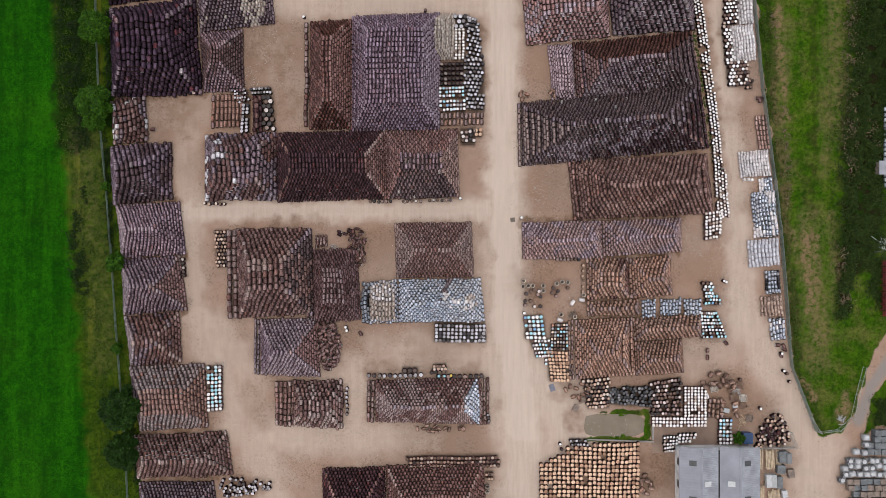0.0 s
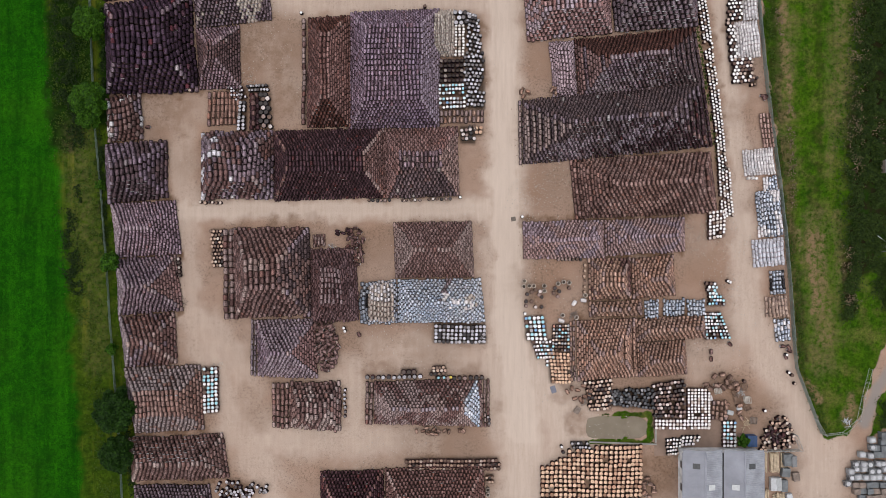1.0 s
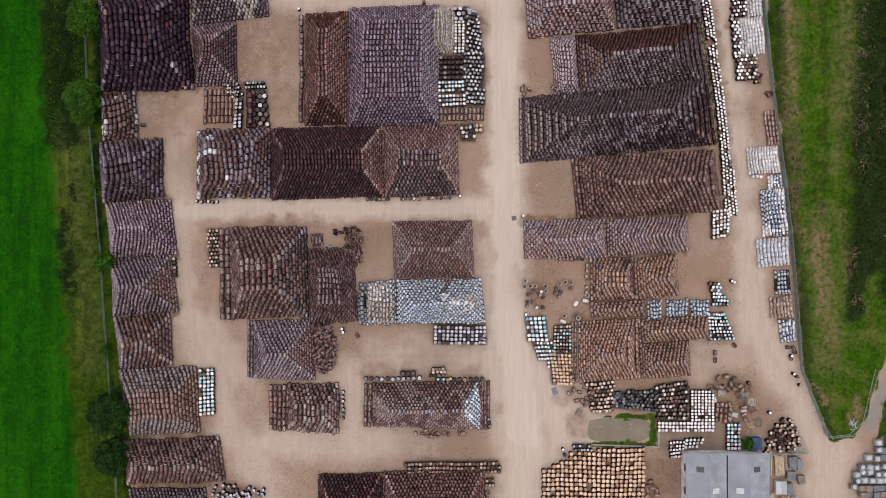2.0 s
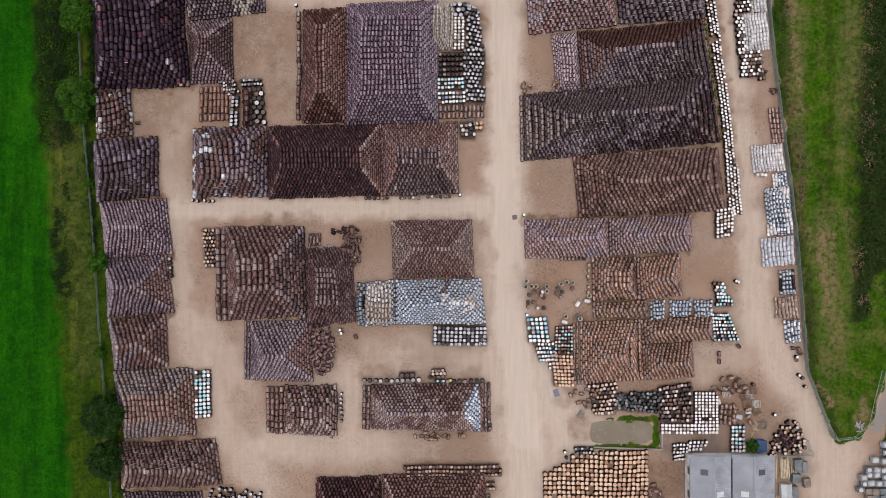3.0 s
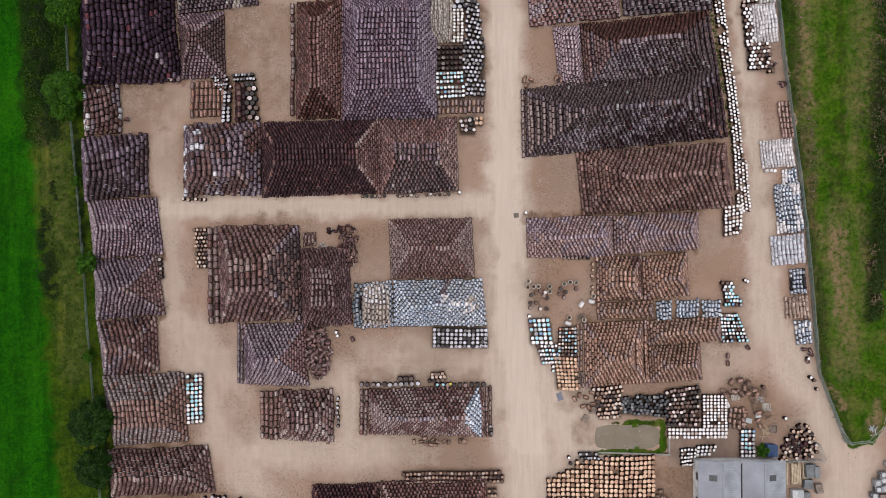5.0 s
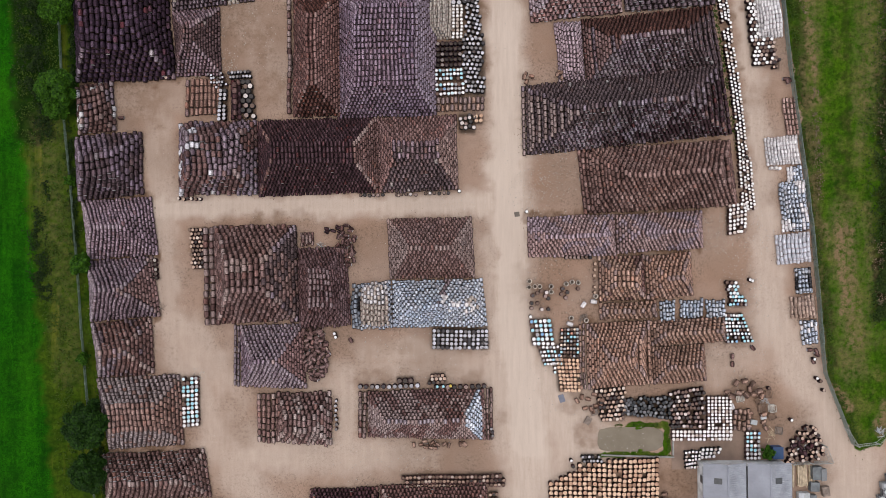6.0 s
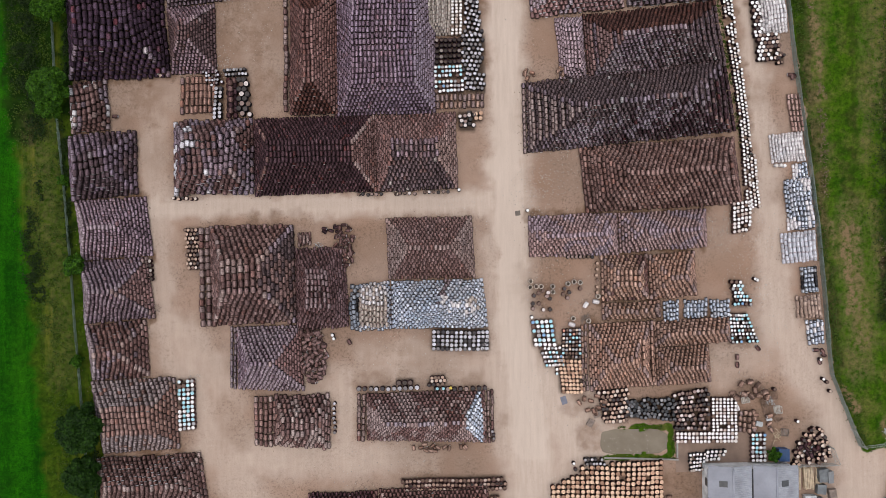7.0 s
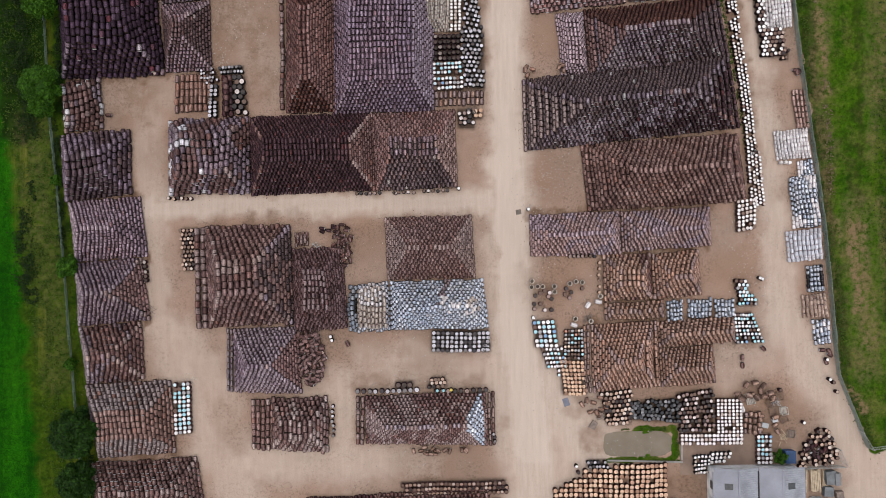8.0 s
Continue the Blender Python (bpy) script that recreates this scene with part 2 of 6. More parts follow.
YARD = [(-60.8, 61.5), (-60.4, 18.8), (-59.1, -0.9), (-57.7, -18.6), (-55.6, -33.2), (-54.7, -59.2), (89.1, -59.2), (89.1, -34.2), (80.7, -32.4), (77.4, -34.0), (79.2, -26.9), (84.9, -20.7), (100.5, -12.4), (100.5, -4.1), (83.9, -12.4), (79.5, -18.6), (75.3, -30.6), (73.7, -33.4), (69.5, -34.4), (64.3, -22.3), (63.5, -12.4), (62.0, 5.3), (60.1, 22.0), (58.4, 36.5), (56.8, 61.5)]
TRACKS = [  # wheel-worn ways: from, to, half width, how pale
    ((-41.5, -14.5), (-34.7, -25.9), 3.0, 0.5), ((-21.7, -21.7), (-15.0, -25.9), 2.6, 0.6), ((-12.9, -17.8), (7.9, -17.8), 2.4, 0.5), ((8.5, 0.1), (9.2, -12.4), 2.6, 0.6), ((-37.9, -26.9), (-31.6, -33.2), 3.5, 0.5), ((10.0, -16.5), (11.0, -33.2), 3.5, 0.7),
    ((10.5, 61.5), (11.3, 14.7), 3.4, 1.05), ((11.3, 14.7), (12.1, -12.4), 3.6, 1.15), ((12.1, -12.4), (14.7, -33.2), 4.2, 1.1), ((14.7, -33.2), (15.2, -58.2), 5.0, 0.9),
    ((-29.0, 44.8), (10.0, 45.0), 2.6, 0.7), ((-47.2, 6.9), (10.0, 7.2), 2.0, 0.9), ((-47.2, 22.0), (-46.4, -12.4), 2.6, 0.55), ((-45.7, -12.4), (-37.9, -31.1), 3.4, 0.58),
    ((-37.9, -33.2), (-15.0, -34.7), 4.0, 0.62), ((-19.1, -34.7), (-2.5, -34.7), 2.6, 0.55), ((-17.1, -20.7), (8.9, -20.7), 2.4, 0.5), ((-16.0, -20.7), (-16.2, -34.2), 1.4, 0.7),
    ((-34.7, -36.3), (-27.5, -58.2), 4.0, 0.6), ((49.7, 61.5), (53.7, 11.5), 2.0, 0.75), ((53.7, 11.5), (55.6, -12.4), 2.8, 0.72), ((55.6, -12.4), (64.1, -29.0), 4.0, 0.7),
    ((64.1, -29.0), (70.3, -38.4), 4.5, 0.7), ((69.3, -37.3), (67.2, -58.2), 5.0, 0.65), ((17.8, -20.7), (23.5, -33.2), 6.0, 0.85), ((20.4, -37.3), (16.2, -44.6), 4.0, 0.7),
    ((-52.4, 25.1), (-45.2, 25.1), 3.0, 0.35), ((-32.1, 37.6), (-28.0, 26.1), 4.0, 0.35), ((46.4, -20.7), (56.8, -16.5), 4.0, 0.3),
]
DAMP_AND_SHADE = [  # darker, browner earth, some of it shade painted in between casks
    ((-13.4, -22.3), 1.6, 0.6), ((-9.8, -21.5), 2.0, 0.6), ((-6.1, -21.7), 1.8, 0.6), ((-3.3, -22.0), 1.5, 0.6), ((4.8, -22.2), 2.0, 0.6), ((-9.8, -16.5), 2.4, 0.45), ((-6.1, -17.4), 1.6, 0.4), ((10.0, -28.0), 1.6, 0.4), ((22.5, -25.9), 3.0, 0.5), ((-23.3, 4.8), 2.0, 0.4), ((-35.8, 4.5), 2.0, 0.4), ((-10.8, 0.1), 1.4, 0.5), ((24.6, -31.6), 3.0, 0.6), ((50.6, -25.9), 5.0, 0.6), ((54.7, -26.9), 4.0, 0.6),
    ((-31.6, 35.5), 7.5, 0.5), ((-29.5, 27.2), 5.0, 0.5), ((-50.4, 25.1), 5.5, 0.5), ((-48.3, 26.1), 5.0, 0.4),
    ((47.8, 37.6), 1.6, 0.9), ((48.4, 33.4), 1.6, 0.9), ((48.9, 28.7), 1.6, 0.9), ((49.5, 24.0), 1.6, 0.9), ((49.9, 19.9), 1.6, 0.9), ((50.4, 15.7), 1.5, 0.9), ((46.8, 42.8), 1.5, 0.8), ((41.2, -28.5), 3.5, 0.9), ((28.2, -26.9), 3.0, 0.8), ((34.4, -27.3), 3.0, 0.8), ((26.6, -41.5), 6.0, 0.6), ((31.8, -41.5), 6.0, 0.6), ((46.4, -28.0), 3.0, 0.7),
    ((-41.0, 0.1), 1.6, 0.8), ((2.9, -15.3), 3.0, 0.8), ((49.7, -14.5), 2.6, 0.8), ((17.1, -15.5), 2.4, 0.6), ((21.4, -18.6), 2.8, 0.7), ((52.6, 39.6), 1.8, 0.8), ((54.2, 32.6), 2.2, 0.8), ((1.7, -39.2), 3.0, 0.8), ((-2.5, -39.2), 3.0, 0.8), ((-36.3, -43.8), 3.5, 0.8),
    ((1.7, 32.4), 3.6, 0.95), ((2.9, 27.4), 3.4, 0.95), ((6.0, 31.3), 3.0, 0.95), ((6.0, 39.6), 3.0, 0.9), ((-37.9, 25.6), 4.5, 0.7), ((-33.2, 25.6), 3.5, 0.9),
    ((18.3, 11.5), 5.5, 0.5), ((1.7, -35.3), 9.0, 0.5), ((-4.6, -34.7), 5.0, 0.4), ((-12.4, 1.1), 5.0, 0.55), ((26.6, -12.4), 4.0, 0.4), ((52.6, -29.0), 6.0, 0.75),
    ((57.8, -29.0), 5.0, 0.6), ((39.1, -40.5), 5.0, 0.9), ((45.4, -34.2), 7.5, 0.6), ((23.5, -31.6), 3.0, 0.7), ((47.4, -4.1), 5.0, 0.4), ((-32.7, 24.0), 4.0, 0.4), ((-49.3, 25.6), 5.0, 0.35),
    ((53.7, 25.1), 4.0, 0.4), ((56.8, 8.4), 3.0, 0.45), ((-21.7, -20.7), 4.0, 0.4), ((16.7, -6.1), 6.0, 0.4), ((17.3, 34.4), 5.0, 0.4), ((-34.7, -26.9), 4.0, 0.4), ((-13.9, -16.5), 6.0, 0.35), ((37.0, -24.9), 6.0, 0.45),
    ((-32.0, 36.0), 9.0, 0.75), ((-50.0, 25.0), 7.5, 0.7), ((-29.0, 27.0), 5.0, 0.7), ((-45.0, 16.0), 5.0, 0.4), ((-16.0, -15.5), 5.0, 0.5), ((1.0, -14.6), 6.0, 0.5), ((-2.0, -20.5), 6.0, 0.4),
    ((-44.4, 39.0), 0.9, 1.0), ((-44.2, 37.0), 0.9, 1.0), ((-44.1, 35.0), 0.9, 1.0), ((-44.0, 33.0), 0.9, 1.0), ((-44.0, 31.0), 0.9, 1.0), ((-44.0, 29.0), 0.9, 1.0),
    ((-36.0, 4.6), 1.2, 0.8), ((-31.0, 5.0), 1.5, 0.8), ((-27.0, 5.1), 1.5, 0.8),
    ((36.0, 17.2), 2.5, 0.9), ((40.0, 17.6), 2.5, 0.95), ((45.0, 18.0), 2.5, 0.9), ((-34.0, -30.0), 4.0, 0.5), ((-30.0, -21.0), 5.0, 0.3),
] + [  # alleys between neighbouring piles, damp earth with their shade painted in: from, to
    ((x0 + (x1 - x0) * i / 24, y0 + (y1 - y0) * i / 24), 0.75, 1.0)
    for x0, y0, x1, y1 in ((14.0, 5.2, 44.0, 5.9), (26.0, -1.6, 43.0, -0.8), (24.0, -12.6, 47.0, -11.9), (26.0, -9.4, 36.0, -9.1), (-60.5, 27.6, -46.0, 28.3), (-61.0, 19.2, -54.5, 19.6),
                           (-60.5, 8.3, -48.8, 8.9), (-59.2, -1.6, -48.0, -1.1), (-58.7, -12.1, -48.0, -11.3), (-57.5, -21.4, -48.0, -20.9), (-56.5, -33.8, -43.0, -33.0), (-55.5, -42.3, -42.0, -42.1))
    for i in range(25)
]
DRY = [  # yellowed or trodden grass
    ((62.1, 40.7), (62.8, 32.9), 1.0, 0.83), ((71.2, 48.0), (71.8, 38.6), 1.2, 0.5), ((72.6, 33.4), (71.6, 26.1), 1.7, 0.61), ((69.8, 26.1), (70.5, 17.8), 1.0, 0.44), ((61.6, 29.2), (63.9, 13.6), 0.9, 0.39), ((66.6, 3.7), (68.2, -2.0), 1.3, 0.99), ((68.2, -2.0), (69.1, -16.5), 1.6, 0.99), ((64.4, 5.3), (64.9, -3.0), 0.3, 0.93), ((71.4, 6.3), (71.8, -8.2), 0.9, 0.56), ((62.4, -8.2), (64.5, -20.7), 0.6, 0.8),
    ((-66.0, 20.9), (-64.9, 2.2), 3.0, 0.35), ((-63.9, 2.2), (-62.3, -20.7), 2.6, 0.3), ((62.5, 41.7), (62.5, 34.4), 1.8, 0.55), ((61.0, 30.3), (63.3, -12.4), 1.6, 0.7), ((67.2, 5.3), (68.8, -20.7), 2.6, 0.62),
    ((71.4, 39.6), (72.4, 22.0), 2.2, 0.44), ((74.0, -26.9), (73.4, -31.6), 0.9, 1.9), ((64.6, -23.3), (68.2, -27.5), 0.5, 1.9), ((71.4, 42.8), (74.5, 25.1), 1.5, 0.33), ((70.3, -4.1), (71.4, -16.5), 2.0, 0.31),
    ((61.6, 41.5), (62.6, 35.0), 1.2, 0.94), ((63.0, 35.0), (63.2, 31.0), 0.8, 0.66), ((72.0, 44.0), (73.6, 30.0), 1.3, 0.66), ((73.2, 30.0), (71.0, 23.0), 1.4, 0.72), ((71.0, 23.0), (70.2, 14.0), 0.8, 0.5),
    ((68.3, 4.0), (68.9, -9.0), 0.9, 1.12), ((60.6, 24.0), (62.6, 9.0), 0.7, 0.55), ((67.4, 3.0), (68.4, -8.0), 1.5, 0.93), ((68.6, -8.0), (69.4, -16.0), 1.2, 0.81), ((64.2, -22.4), (68.0, -26.8), 0.45, 1.9), ((73.8, -27.0), (73.0, -31.0), 0.9, 1.9),
    ((61.2, 50.0), (61.9, 41.0), 0.65, 1.9), ((62.0, 38.0), (63.0, 24.0), 0.5, 1.4), ((66.7, 4.5), (67.6, -11.5), 0.75, 1.7),
]
UNDER = [  # leaf litter beneath the brambles, weeds along the fence, a lush mown strip, dark western strips
    ((59.4, 50.0), (60.8, 25.0), 1.1, 0.6), ((61.2, 25.0), (63.4, 0.0), 0.9, 0.6), ((64.0, -2.0), (65.2, -20.0), 0.8, 0.5), ((68.3, 50.0), (68.0, 2.0), 0.6, 0.45), ((66.0, 20.0), (67.0, 4.0), 0.5, 0.3), ((-62.4, 18.0), (-60.6, -2.0), 0.7, 0.7),
    ((79.9, 52.1), (79.7, 33.4), 4.8), ((79.5, 33.4), (78.0, 23.6), 4.8), ((78.0, 23.6), (77.8, 13.6), 4.9), ((77.8, 13.6), (76.4, -0.9), 4.0), ((74.5, -0.9), (73.1, -12.4), 1.3), ((-69.3, 52.1), (-68.5, 20.9), 3.2), ((-61.6, 52.1), (-61.2, 20.9), 0.8), ((-66.0, 39.6), (-64.9, 27.2), 1.6),
]
gx = np.concatenate([[-1500, -500, -200, -130], np.linspace(-100, 100, 561), [130, 200, 500, 1500]])
gy = np.concatenate([[-1500, -500, -200, -100], np.linspace(-62, 62, 349), [100, 200, 500, 1500]])
GX, GY = (v.ravel() for v in np.meshgrid(gx, gy))
wob = np.array([noise.noise((x * 0.35, y * 0.35, 0)) + 0.5 * noise.noise((x * 1.1, y * 1.1, 7)) for x, y in zip(GX, GY)])
bare = soft(inside(GX, GY, YARD) + wob * 0.8, -0.5, 0.6)
for poly in ([(29.6, -29.6), (38.1, -29.2), (38.3, -35.6), (26.2, -35.3), (26.8, -34.2), (36.6, -34.1), (36.9, -30.9), (30.2, -30.7)],):
    bare = np.minimum(bare, 1 - soft(inside(GX, GY, poly) + wob * 0.7 - 0.15, -0.3, 0.5))
track = np.zeros(GX.shape)
for a, b, half, pale in TRACKS:
    far = seg_far(GX, GY, a, b) + wob * 0.5
    way = pale * (1 - soft(far + wob * 0.8, half * 0.4, half * 1.5))
    ruts = sum(np.exp(-((far - r) / 0.3) ** 2) for r in (0.75, 1.9))
    track = np.maximum(track, way * (0.94 + 0.08 * ruts))
darkened = np.zeros(GX.shape)
for (x, y), r, f in DAMP_AND_SHADE:
    darkened = np.maximum(darkened, f * (1 - soft(np.hypot(GX - x, GY - y) + wob * 1.6, r * 0.35, r * 1.15)))
dry = np.zeros(GX.shape)
for a, b, half, f in DRY:
    dry = np.maximum(dry, f * (1 - soft(seg_far(GX, GY, a, b) + wob * 1.0, half * 0.3, half * 1.6)))
under = np.zeros(GX.shape)
for a, b, half, *share in UNDER:
    under = np.maximum(under, (share or [1])[0] * (1 - soft(seg_far(GX, GY, a, b) + wob * 1.6, half * 0.7, half * 1.15)))
lane = np.zeros(GX.shape)
for a, b in (((76.4, -31.6), (78.7, -25.4)), ((78.7, -25.4), (84.9, -16.5))):
    lane = np.maximum(lane, 1 - soft(seg_far(GX, GY, a, b) + wob * 0.25, 0.5, 1.5))
GZ = np.where(np.hypot(GX, GY) < 120, wob * 0.10 * (1 - bare) + wob * 0.012 - 0.03, -0.03)
NX, NY = len(gx), len(gy)
cells = [(j * NX + i, j * NX + i + 1, (j + 1) * NX + i + 1, (j + 1) * NX + i) for j in range(NY - 1) for i in range(NX - 1)]
me = bpy.data.meshes.new("ground")
me.from_pydata(np.stack([GX, GY, GZ], -1).tolist(), [], cells)
for key, values in (("bare", bare), ("track", track), ("darkened", darkened), ("dry", dry), ("grey", lane), ("rough", np.where(GX < 0, 0.0, 1.0)), ("verge", np.where(GX < 0, soft(GX + 68.4 + 0.0756 * GY + wob * 1.3, -0.9, 1.0), 0.0)), ("under", under), ("mould_shade", np.zeros(GX.shape))):
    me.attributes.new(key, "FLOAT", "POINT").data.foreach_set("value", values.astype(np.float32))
me.polygons.foreach_set("use_smooth", [True] * len(cells))


def ground_stuff():
    n = Nodes("earth_and_grass", 0.95)
    n.bsdf.inputs["Specular IOR Level"].default_value = 0.06
    big, mid, fine = n.noise(0.07, 4), n.noise(0.55, 5), n.noise(5.0, 5, rough=0.7)
    drawn = n.node("ShaderNodeMapping", Vector=n.place())
    drawn.inputs["Scale"].default_value = (1.0, 0.1, 1.0)
    ruts = n.noise(1.3, 5, drawn.outputs[0], 0.65)
    earth = n.mix(n.span(mid, 0.3, 0.7), (0.31, 0.224, 0.174), (0.405, 0.3, 0.24))
    earth = n.mix(n.span(big, 0.35, 0.7, 0, 0.7), earth, (0.35, 0.218, 0.152))
    pale = n.mix(n.span(ruts, 0.35, 0.7), (0.53, 0.435, 0.366), (0.588, 0.487, 0.413))
    t = n.math("MULTIPLY", n.attr("track"), n.span(ruts, 0.3, 0.6, 0.88, 1.0))
    earth = n.mix(t, earth, pale)
    earth = n.mix(n.math("MULTIPLY", n.attr("darkened"), n.span(mid, 0.3, 0.6, 0.35, 1.0)), earth, (0.205, 0.128, 0.085))
    earth = n.mix(n.math("MULTIPLY", n.span(fine, 0.48, 0.75, 0, 0.55), n.math("SUBTRACT", 1.0, n.math("MULTIPLY", n.attr("track"), 0.65))), earth, n.mix(1.0, earth, (0.6, 0.56, 0.52), "MULTIPLY"))
    litter = n.math("MULTIPLY", n.span(n.noise(2.2, 6, rough=0.75), 0.5, 0.62), n.span(n.noise(0.16, 4), 0.45, 0.58))
    litter = n.math("MULTIPLY", litter, n.math("SUBTRACT", 1.0, n.attr("track")))
    earth = n.mix(n.math("MULTIPLY", litter, 0.62), earth, (0.11, 0.08, 0.057))
    earth = n.mix(n.math("MULTIPLY", n.attr("grey"), 0.85), earth, (0.25, 0.23, 0.215))
    # Earth among the standing casks: painted shade with some mould.
    earth = n.mix(n.math("MULTIPLY", n.attr("mould_shade"), n.span(fine, 0.25, 0.6, 1.0, 0.75)), earth, (0.035, 0.026, 0.02))
    grit = n.node("ShaderNodeTexVoronoi", Scale=2.6)
    n.tree.links.new(n.place(), grit.inputs["Vector"])
    stones = n.math("MULTIPLY", n.math("LESS_THAN", grit.outputs["Distance"], 0.13), n.span(n.noise(0.22, 3), 0.52, 0.68))
    earth = n.mix(n.math("MULTIPLY", stones, 0.6), earth, (0.62, 0.58, 0.53))
    lawn = n.mix(n.span(mid, 0.25, 0.75), (0.005, 0.062, 0.0006), (0.015, 0.125, 0.0015))
    lawn = n.mix(n.span(fine, 0.4, 0.62, 0, 0.7), lawn, (0.002, 0.022, 0.0005))
    lawn = n.mix(n.span(n.noise(0.25, 4, rough=0.7), 0.5, 0.68, 0, 0.6), lawn, (0.004, 0.034, 0.001))
    lawn = n.mix(n.span(big, 0.45, 0.75, 0, 0.4), lawn, (0.022, 0.10, 0.003))
    wild = n.mix(n.span(mid, 0.3, 0.72), (0.014, 0.052, 0.002), (0.046, 0.112, 0.004))
    wild = n.mix(n.span(fine, 0.4, 0.75, 0, 0.7), wild, (0.022, 0.05, 0.005))
    stretch = n.node("ShaderNodeMapping", Vector=n.place())
    stretch.inputs["Scale"].default_value = (1.0, 0.12, 1.0)
    streak = n.noise(0.45, 4, stretch.outputs[0])
    wild = n.mix(n.span(streak, 0.4, 0.7, 0, 0.4), wild, (0.065, 0.12, 0.006))
    wild = n.mix(n.span(n.noise(0.5, 5, stretch.outputs[0], 0.7), 0.5, 0.75, 0, 0.6), wild, (0.012, 0.036, 0.002))
    wild = n.mix(n.math("MULTIPLY", n.span(n.noise(0.28, 5, rough=0.65), 0.46, 0.64), n.span(fine, 0.35, 0.6, 0.15, 0.6)), wild, (0.14, 0.12, 0.045))
    tufts = n.noise(1.6, 5, rough=0.7)
    wild = n.mix(1.0, wild, n.ramp(tufts, [(0.32, (0.5, 0.55, 0.5)), (0.68, (1.5, 1.4, 1.2))]), "MULTIPLY")
    lawn = n.mix(1.0, lawn, n.ramp(tufts, [(0.35, (0.7, 0.72, 0.7)), (0.65, (1.3, 1.22, 1.2))]), "MULTIPLY")
    swath = n.node("ShaderNodeMapping", Vector=n.place())
    swath.inputs["Rotation"].default_value, swath.inputs["Scale"].default_value = (0, 0, 0.2), (0.9, 0.09, 1.0)
    lawn = n.mix(1.0, lawn, n.ramp(n.noise(0.5, 5, swath.outputs[0], 0.65), [(0.35, (0.62, 0.7, 0.6)), (0.66, (1.5, 1.28, 1.3))]), "MULTIPLY")
    grass = n.mix(n.attr("rough"), lawn, wild)
    verge = n.mix(n.span(mid, 0.3, 0.7), (0.016, 0.046, 0.002), (0.06, 0.1, 0.006))
    verge = n.mix(n.span(tufts, 0.42, 0.7, 0, 0.8), verge, (0.008, 0.018, 0.002))
    verge = n.mix(n.math("MULTIPLY", n.span(n.noise(0.4, 5, stretch.outputs[0], 0.65), 0.52, 0.66), n.span(fine, 0.3, 0.6, 0.3, 0.9)), verge, (0.115, 0.125, 0.014))
    grass = n.mix(n.attr("verge"), grass, verge)
    grass = n.mix(n.math("MULTIPLY", n.attr("under"), n.span(tufts, 0.3, 0.5, 0.7, 1.0)), grass, n.mix(n.span(mid, 0.45, 0.62), n.mix(n.attr("rough"), (0.007, 0.02, 0.002), (0.016, 0.014, 0.006)), (0.012, 0.036, 0.003)))
    patchy = n.math("MULTIPLY", n.span(n.noise(1.1, 6, rough=0.7), 0.38, 0.6), n.span(fine, 0.25, 0.6, 0.4, 0.9))
    grass = n.mix(n.math("MULTIPLY", n.attr("dry"), patchy), grass, (0.19, 0.132, 0.072))
    edge = n.span(n.math("ADD", n.attr("bare"), n.math("MULTIPLY", n.math("SUBTRACT", fine, 0.5), 0.8)), 0.35, 0.65)
    height = n.math("ADD", n.math("MULTIPLY", fine, 0.5), mid)
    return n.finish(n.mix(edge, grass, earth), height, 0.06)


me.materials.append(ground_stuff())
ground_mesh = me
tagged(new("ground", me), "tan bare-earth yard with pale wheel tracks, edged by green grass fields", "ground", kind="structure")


# ---- casks ----
def cask_shell(sides, rings, chime, lip=0.93):
    """A cask of unit length and unit girth lying along y: points, faces, face kinds (0 staves, 1 head), and corner coordinates."""
    pts, faces, kinds, uvs = [], [], [], []
    for v, r in rings:
        pts += [(math.sin(2 * math.pi * i / sides) * r / 2, v - 0.5, math.cos(2 * math.pi * i / sides) * r / 2) for i in range(sides)]
    for k in range(len(rings) - 1):
        for i in range(sides):
            j = (i + 1) % sides
            faces.append((k * sides + i, k * sides + j, (k + 1) * sides + j, (k + 1) * sides + i))
            uvs += [(i / sides, rings[k][0]), ((i + 1) / sides, rings[k][0]), ((i + 1) / sides, rings[k + 1][0]), (i / sides, rings[k + 1][0])]
            kinds.append(0)
    for end in (0, len(rings) - 1):
        base = end * sides
        sign = 1 if end else -1
        loop = list(range(base, base + sides))
        if chime and end:
            v = rings[end][0]
            for depth in (0.0, chime):
                start = len(pts)
                pts += [(pts[base + i][0] * lip, v - 0.5 - depth, pts[base + i][2] * lip) for i in range(sides)]
                for i in range(sides):
                    j = (i + 1) % sides
                    faces.append((loop[i], loop[j], start + j, start + i))
                    uvs += [(0.02, 0.58)] * 4
                    kinds.append(0)
                loop = list(range(start, start + sides))
        if chime and end:
            start = len(pts)
            pts += [(pts[i][0] * 0.78, pts[i][1], pts[i][2] * 0.78) for i in loop]
            for i in range(sides):
                j = (i + 1) % sides
                faces.append((loop[i], loop[j], start + j, start + i))
                uvs += [(i / sides, 1.0)] * 4
                kinds.append(1)
            loop = list(range(start, start + sides))
        faces.append(tuple(loop if sign > 0 else reversed(loop)))
        uvs += [(0.5, 0.5)] * sides
        kinds.append(1)
    faces = [tuple(reversed(f)) for f in faces]
    out, at = [], 0
    for f in faces:
        out += reversed(uvs[at:at + len(f)])
        at += len(f)
    return np.array(pts), faces, kinds, np.array(out)


